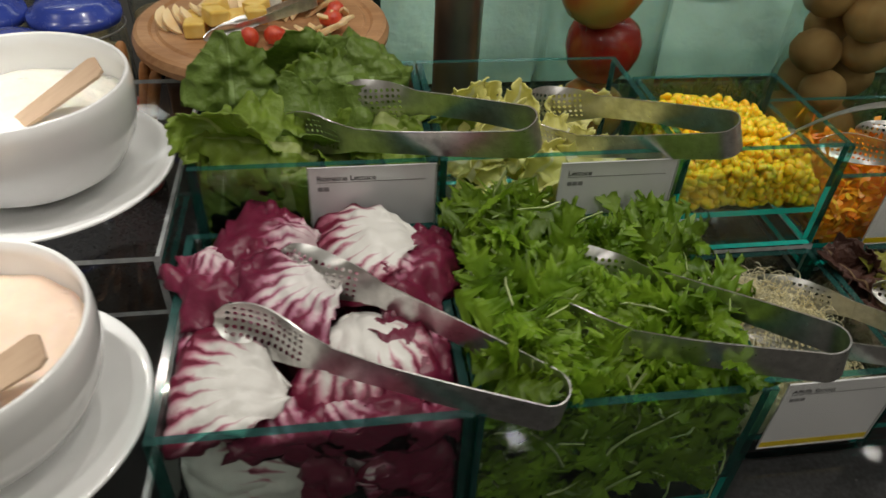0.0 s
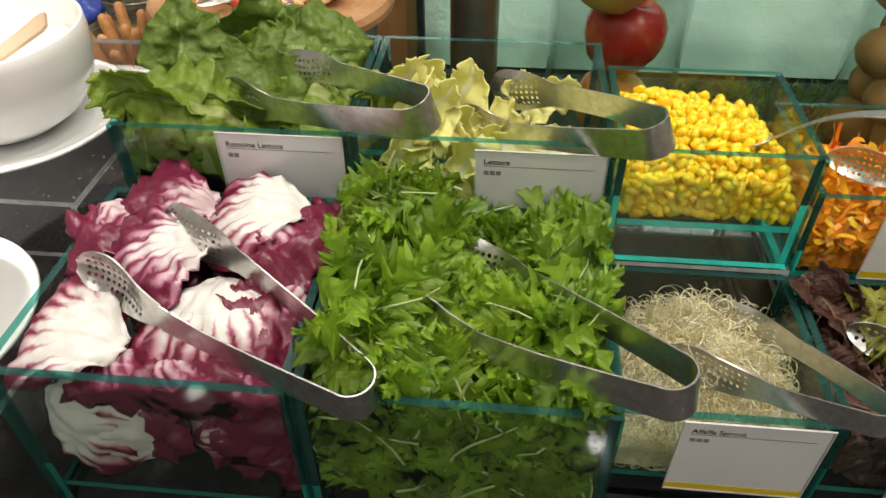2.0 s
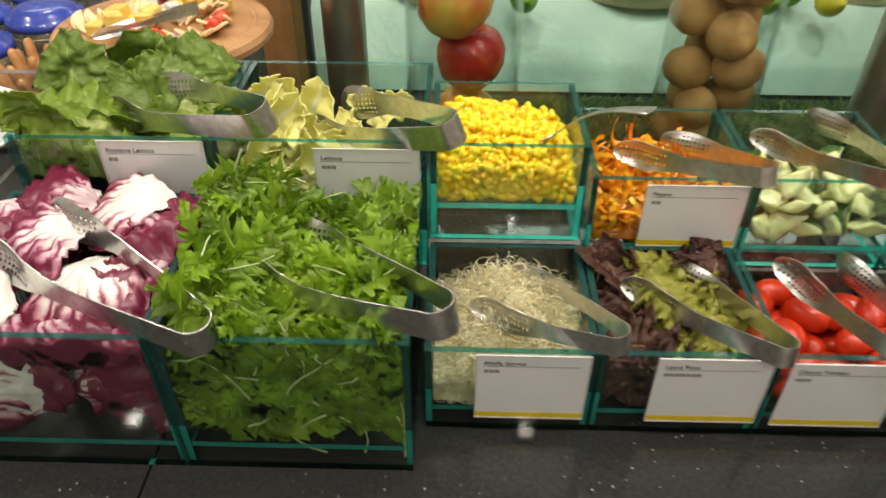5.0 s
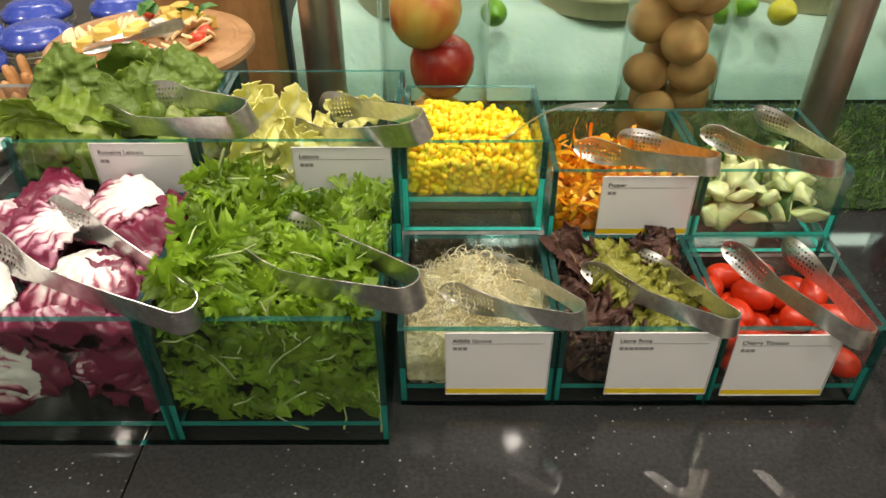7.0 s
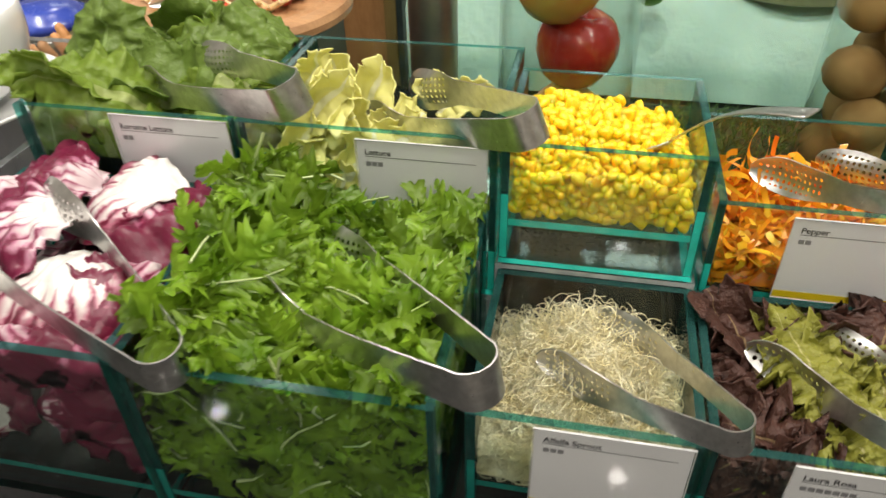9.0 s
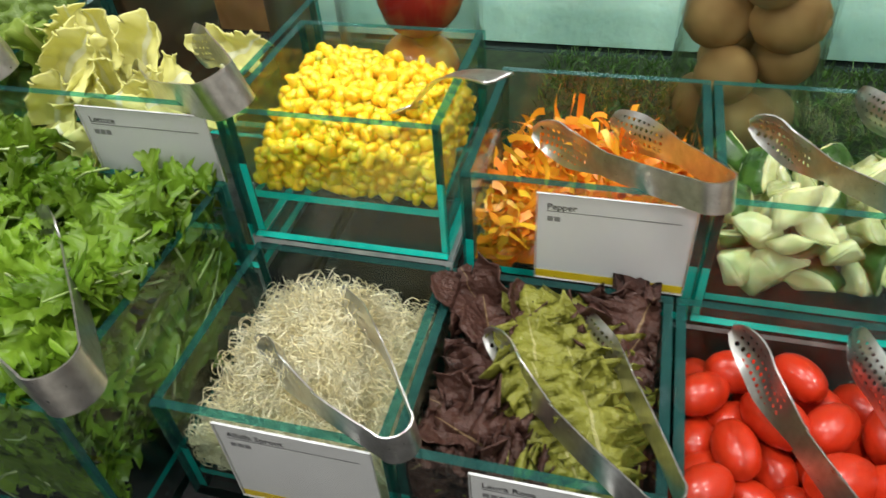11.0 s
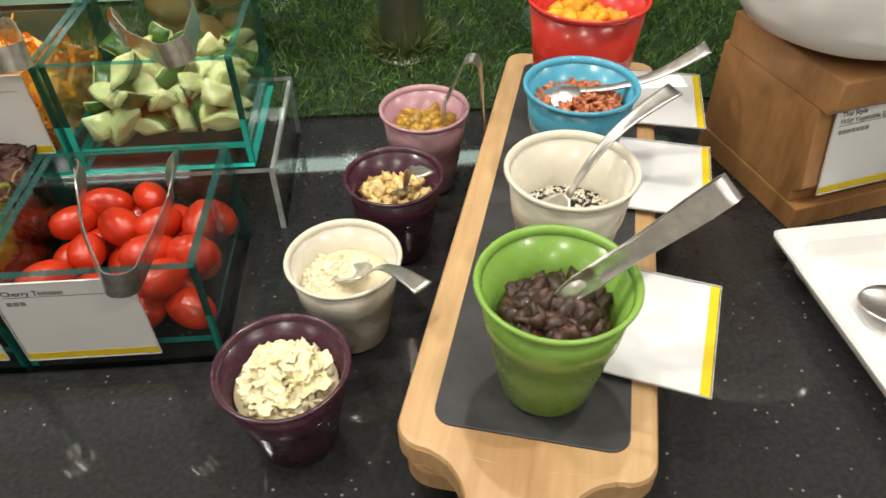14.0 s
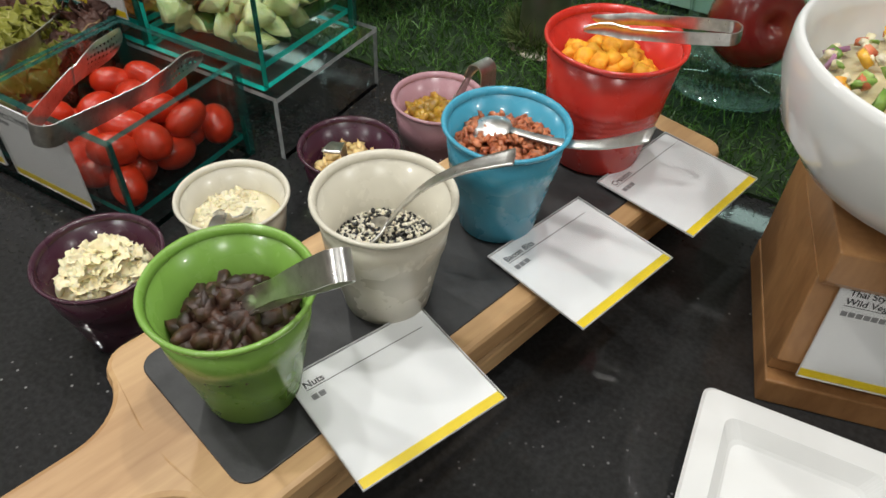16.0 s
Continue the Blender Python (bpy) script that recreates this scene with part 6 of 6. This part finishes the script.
# mixed salad in the bowl
g = np.random.default_rng(51)
bed("salad_bed", 0.986, 0.208, 1.104, 0.096, 0.016, food("salad_base", (0.50, 0.42, 0.22), (0.70, 0.62, 0.40), 0.5, 60), "chopped mixed salad filling the bowl", "mixed salad")
for nm, mt, kind, n, size, lb in (
        ("salad_egg", food("egg_white", (0.68, 0.60, 0.38), (0.80, 0.74, 0.58), 0.45, 60), "cube", 110, (0.0042, 0.0035, 0.003), "diced white egg in the mixed salad"),
        ("salad_cucumber", food("salad_green", (0.12, 0.25, 0.03), (0.38, 0.50, 0.14), 0.35, 60), "cube", 60, (0.0085, 0.0045, 0.0022), "green cucumber pieces in the mixed salad"),
        ("salad_tomato", food("salad_red", (0.55, 0.12, 0.05), (0.66, 0.26, 0.13), 0.3, 60), "cube", 30, (0.006, 0.005, 0.004), "pink-red tomato pieces in the mixed salad"),
        ("salad_onion", food("salad_onion_skin", (0.34, 0.14, 0.28), (0.52, 0.30, 0.44), 0.3, 60), "cube", 24, (0.009, 0.004, 0.002), "purple onion slices in the mixed salad"),
        ("salad_mango", food("salad_mango_flesh", (0.75, 0.36, 0.03), (0.85, 0.50, 0.07), 0.3, 60), "cube", 26, (0.007, 0.005, 0.005), "orange fruit cubes in the mixed salad")):
    scatter(nm, kind, mound(0.986, 0.208, 1.110, 0.094, n, 0.018, n + len(nm), 1), size, mt, lb, "mixed salad", n + len(nm), 0.12, vary=0.4)

# ---- dressings, platter and jars at the other end ----
riser(-0.76, -0.416, 0.112, 0.40, 1.066, "tall clear acrylic riser under a dressing bowl")
riser(-0.74, -0.4070, -0.105, 0.108, 1.016, "low clear acrylic riser under a dressing bowl")
DRESS_W = surface("white_dressing", (0.72, 0.69, 0.60), (0.80, 0.77, 0.69), 0.3, 25, bump=0.6, bscale=45, bdist=0.006, sss=0.2)
DRESS_P = surface("pink_dressing", (0.70, 0.52, 0.40), (0.78, 0.62, 0.49), 0.3, 25, bump=0.2, bscale=45, bdist=0.004, sss=0.2)
PADDLE = wood("paddle_wood", (0.42, 0.28, 0.18), (0.62, 0.46, 0.32), 0.5, 20, (0.2, 1, 1))


def dressing_bowl(x, y, z, r, mt, fill, label, paddle):
    pl = thing("saucer_plate", (x, y, z), "round white porcelain plate under a dressing bowl", "plate", "plates under dressing bowls")
    R = r * 1.23
    part("plate_body", lathe_bm([(0, 0.003), (R * 0.55, 0.0), (R * 0.60, 0.003), (R * 0.96, 0.016), (R, 0.019), (R * 0.985, 0.021), (R * 0.93, 0.019), (R * 0.62, 0.008), (0, 0.006)], 64), PORCELAIN, pl, smooth=True)
    ob = thing("dressing_bowl", (x, y, z + 0.0085), label, "bowl", "white dressing bowls")
    H = r * 1.02
    part("bowl_body", lathe_bm([(0, 0.003), (r * 0.50, 0.0), (r * 0.55, 0.003), (r * 0.80, H * 0.20), (r * 0.94, H * 0.45), (r * 0.99, H * 0.66), (r, H * 0.86), (r * 0.99, H * 0.985), (r * 0.975, H), (r * 0.95, H * 0.985), (r * 0.955, H * 0.86), (r * 0.945, H * 0.66), (r * 0.90, H * 0.47), (r * 0.75, H * 0.24), (0, H * 0.12)], 72), PORCELAIN, ob, smooth=True)
    bm = lathe_bm([(0, 0.004)] + [(r * 0.93 * k / 14, 0.004 - 0.004 * (k / 14) ** 2) for k in range(1, 15)] + [(r * 0.90, -0.012), (0, -0.02)], 56)
    for v in bm.verts:
        if v.co.z > -0.005:
            v.co.z += 0.005 * noise.noise((v.co.x * 40, v.co.y * 40, x * 10))
    dr = part("dressing", bm, mt, None, smooth=True)
    dr.location = (x, y, z + 0.0085 + H * fill)
    tagged(dr, "thick white dressing in the bowl" if mt is DRESS_W else "pale pink dressing in the bowl", "dressing", "dressings in bowls")
    o = thing("dressing_paddle", (0, 0, 0), "short pale wooden paddle stuck in the dressing", "paddle", "dressing paddles")
    o.matrix_basis = aim((x + paddle[0], y + paddle[1], z + H * fill + 0.006), paddle[2], (0, -0.3, 1))
    part("paddle_body", slab_polygon([(0, -0.008), (0.075, -0.011), (0.080, -0.008), (0.080, 0.008), (0.075, 0.011), (0, 0.008)], -0.0015, 0.0015, 0.0006), PADDLE, o)


dressing_bowl(-0.520, 0.212, 1.066, 0.085, DRESS_W, 0.66, "deep white porcelain bowl of thick dressing", (0.0, -0.02, (0.75, 0.25, 0.45)))
dressing_bowl(-0.514, 0.001, 1.016, 0.085, DRESS_P, 0.70, "deep white porcelain bowl of pink dressing", (0.0, -0.045, (0.8, 0.25, 0.40)))

PX, PY, PZ = -0.356, 0.475, 1.078
prop = thing("platter_stand", (PX, PY + 0.01, TOP), "dark wooden box under the fruit platter", "stand")
part("box", box_bm(-0.10, 0.10, -0.08, 0.08, 0, PZ - TOP - 0.0005, 0.003), wood("dark_stain", (0.05, 0.025, 0.012), (0.12, 0.06, 0.03), 0.4), prop)
plat = thing("round_board", (PX, PY, PZ), "round wooden board with a juice groove", "serving board")
part("board_disc", lathe_bm([(0, 0), (0.131, 0), (0.137, 0.004), (0.138, 0.011), (0.135, 0.018), (0.131, 0.020), (0.120, 0.020), (0.117, 0.0175), (0.113, 0.0175), (0.110, 0.020), (0, 0.020)], 80), ROUND_WOOD, plat, smooth=False)
crate = thing("wooden_crate", (-0.31, 0.70, TOP), "brown wooden crate with a black edge", "crate")
part("panel", box_bm(-0.12, 0.088, -0.012, 0.0, 0, 0.34, 0.002), BLOCK_WOOD, crate)
part("trim", box_bm(0.0885, 0.098, -0.014, 0.004, 0, 0.36, 0.001), INK, crate, "black metal edge")
SLICE = food("apple_slice_flesh", (0.76, 0.52, 0.26), (0.86, 0.68, 0.40), 0.4, 40)
MELON = food("melon_cube_flesh", (0.72, 0.46, 0.08), (0.82, 0.62, 0.20), 0.35, 40)
BERRY = food("strawberry_flesh", (0.50, 0.03, 0.015), (0.66, 0.10, 0.04), 0.3, 90)
BLUECH = food("blue_cheese", (0.52, 0.52, 0.48), (0.78, 0.76, 0.68), 0.5, 60)
MINT = food("mint_leaf", (0.03, 0.12, 0.02), (0.08, 0.22, 0.04), 0.4, 60)
VIOLET = food("violet_petal", (0.13, 0.06, 0.42), (0.25, 0.14, 0.60), 0.6, 60)
ZT = PZ + 0.020


def wedge(n):
    pts_ = [(0.022 * math.cos(a), 0.022 * math.sin(a)) for a in np.linspace(-1.2, 1.2, n)]
    return slab_polygon(pts_, 0, 0.004, 0.0008)


wm = part("apple_slice", wedge(9), SLICE, None)
cm = part("melon_cube", box_bm(-0.012, 0.012, -0.012, 0.012, 0, 0.018, 0.0025), MELON, None)
bmv = lathe_bm([(0, -0.016), (0.006, -0.012), (0.011, 0.0), (0.010, 0.008), (0.004, 0.013), (0, 0.013)], 18)
sbm = part("strawberry", bmv, BERRY, None, smooth=True)
chm = part("blue_cheese_cube", box_bm(-0.009, 0.009, -0.009, 0.009, 0, 0.012, 0.002), BLUECH, None)
first = {wm: 1, cm: 1, sbm: 1, chm: 1}
TAGS = {wm: ("thin pale fruit slice on the round board", "fruit slice", "slices on the platter"), cm: ("yellow melon cube on the round board", "melon", "melon cubes on the platter"),
        sbm: ("red strawberry on the round board", "strawberry", "strawberries on the platter"), chm: ("blue-veined cheese cube on the round board", "cheese", "cheese on the platter")}


def lay(src, x, y, z, rx=0.0, ry=0.0, rz=0.0):
    ob = src if first[src] else new(src.name.split(".")[0], src.data)
    first[src] = 0
    ob.matrix_basis = pose(PX + 0.87 * x, PY + 0.87 * y, ZT + z, rx, ry, rz) @ Matrix.Scale(0.9, 4)
    tagged(ob, *TAGS[src])


for k in range(9):
    lay(wm, 0.035 + 0.010 * k - 0.05 * (k > 5), -0.055 + 0.008 * k, 0.003 + 0.002 * k, -35, 12 * (k % 3), -60 + 14 * k)
for k in range(7):
    lay(wm, -0.080 + 0.012 * k, 0.010 + 0.008 * (k % 3), 0.003 + 0.0015 * k, -40, 10, 100 + 18 * k)
for k in range(8):
    lay(cm, -0.075 + 0.024 * (k % 4), -0.050 + 0.028 * (k // 4), 0.0005 + 0.012 * (k % 2), 0, 8 * (k % 2), 33 * k)
for k in range(8):
    lay(wm, 0.020 + 0.011 * k, -0.095 + 0.006 * (k % 2) + 0.004 * k, 0.004 + 0.002 * (k % 4), -28, 8, 20 + 11 * k)
for k in range(9):
    lay(wm, 0.045 + 0.009 * (k % 5), 0.000 + 0.022 * (k // 5), 0.008 + 0.003 * (k % 3), -32, 14 * (k % 2), 150 - 17 * k)
for k in range(6):
    lay(wm, -0.105 + 0.010 * k, -0.015 - 0.010 * (k % 2), 0.004 + 0.002 * k, -30, -10, 200 + 15 * k)
for k in range(7):
    lay(cm, 0.01 + 0.022 * (k % 4), 0.045 + 0.026 * (k // 4), 0.0005 + 0.006 * (k % 3), 6, 0, 51 * k)
for k, (x, y) in enumerate(((-0.01, -0.085), (0.085, -0.035), (0.09, -0.01), (-0.03, 0.09), (0.02, -0.082))):
    lay(sbm, x, y, 0.011, 80, 10, 70 * k)
for k, (x, y) in enumerate(((-0.005, 0.008), (0.012, 0.018), (0.0, 0.030), (-0.02, 0.02), (0.025, 0.0))):
    lay(chm, x, y, 0.004 + 0.006 * (k % 2), 0, 0, 37 * k)
leafm = leaf_mesh("mint_leaf", 0.032, 0.011, 0.2, 0.2, 0.001, 3, 0.002, MINT, 131, 10, 7)
for k, (x, y, a) in enumerate(((0.07, 0.03, 20), (0.0, 0.04, 140), (-0.02, 0.03, 60), (0.04, 0.05, -40))):
    ob = new("mint_leaf", leafm)
    ob.matrix_basis = pose(PX + 0.87 * x, PY + 0.87 * y, ZT + 0.022, 0, -15, a)
    tagged(ob, "small green mint leaf on the fruit", "leaf", "mint leaves on the platter")
petal = leaf_mesh("violet_flower", 0.011, 0.006, 0.25, 0.3, 0.001, 3, 0.002, VIOLET, 133, 8, 7)
fl = thing("violet_flower", (PX + 0.0395, PY - 0.074, ZT + 0.004), "small violet edible flower on the board", "flower")
for k in range(5):
    ob = new("petal", petal)
    ob.parent = fl
    ob.matrix_basis = pose(0, 0, 0, 0, -25, 72 * k)
tongs("serving_tongs", (PX + 0.058, PY - 0.024, ZT + 0.030), (PX - 0.050, PY - 0.090, ZT + 0.016), (PX - 0.044, PY - 0.072, ZT + 0.016), "steel tongs laid on the fruit board", 0.012, 0.012, 0.007, False, "plain steel tongs", 0.007)

LID_BLUE = surface("blue_lid", (0.025, 0.05, 0.33), (0.05, 0.09, 0.45), 0.25, 20, bump=0.03, coat=0.4)
for jx, jy, jr in ((-0.605, 0.640, 0.056), (-0.655, 0.520, 0.055), (-0.520, 0.790, 0.056), (-0.720, 0.64, 0.056), (-0.66, 0.76, 0.056)):
    jar = thing("glass_jar", (jx, jy, TOP), "clip-top glass jar with a blue lid", "jar", "blue-lidded glass jars")
    part("jar_wall", lathe_bm([(0, 0.0), (jr * 0.95, 0), (jr, 0.006), (jr, 0.115), (jr * 0.90, 0.128), (jr * 0.90, 0.134), (jr * 0.86, 0.134), (jr * 0.86, 0.12), (jr - 0.004, 0.11), (jr - 0.004, 0.008), (0, 0.006)], 44), VASE_GLASS, jar, smooth=True)
    part("lid", lathe_bm([(0, 0.164), (jr * 0.55, 0.162), (jr * 0.80, 0.157), (jr * 0.86, 0.150), (jr * 1.0, 0.148), (jr * 1.02, 0.142), (jr * 1.02, 0.136), (0, 0.1345)], 48), LID_BLUE, jar, "glossy blue lid", smooth=True)
    part("wire_clip", lathe_bm([(jr * 1.03, 0.126), (jr * 1.05, 0.1275), (jr * 1.03, 0.129), (jr * 1.01, 0.1275), (jr * 1.03, 0.126)], 44), STEEL, jar, smooth=True)
    hold = part("jar_filling", lathe_bm([(0, 0.008), (jr * 0.90, 0.008), (jr * 0.92, 0.085), (jr * 0.5, 0.093), (0, 0.096)], 32), food("oat_mix", (0.35, 0.24, 0.12), (0.60, 0.48, 0.30), 0.7, 140, 0, 0, 0, 0.9, 180), None, smooth=True)
    hold.location = (jx, jy, TOP)
    tagged(hold, "pale cereal mix filling the jar", "cereal", "cereal in the jars")

CX, CY = -0.528, 0.455
tin = thing("breadstick_cup", (CX, CY, TOP), "red cup holding breadsticks", "cup")
part("cup_body", lathe_bm([(0, 0.002), (0.032, 0), (0.034, 0.003), (0.042, 0.098), (0.040, 0.100), (0.038, 0.098), (0.031, 0.008), (0, 0.006)], 40), RED_CUP, tin, smooth=True)
STICK = surface("baked_crust", (0.36, 0.15, 0.045), (0.60, 0.30, 0.11), 0.6, 60, bump=0.6, bscale=200, bdist=0.001)
smesh = None
g = np.random.default_rng(61)
for k in range(17):
    a = k * 2.4
    rr = 0.027 * math.sqrt((k + 0.5) / 17)
    if smesh is None:
        ob = part("breadstick", lathe_bm([(0, 0), (0.005, 0.001), (0.0068, 0.006), (0.0072, 0.05), (0.0066, 0.10), (0.0072, 0.155), (0.0062, 0.166), (0.003, 0.170), (0, 0.1705)], 14), STICK, None, smooth=True)
        smesh = ob.data
    else:
        ob = new("breadstick", smesh)
    b = Vector((CX + rr * 0.6 * math.cos(a), CY + rr * 0.6 * math.sin(a), TOP + 0.009))
    way = Vector((0.45 * rr / 0.027 * math.cos(a) - 0.10, 0.45 * rr / 0.027 * math.sin(a) - 0.05, 1))
    ob.matrix_basis = Matrix.Translation(b) @ way.to_track_quat("Z", "Y").to_matrix().to_4x4() @ Matrix.Scale(0.86 + 0.1 * g.random(), 4)
    tagged(ob, "golden baked breadstick standing in a red cup", "breadstick", "breadsticks in the cup")
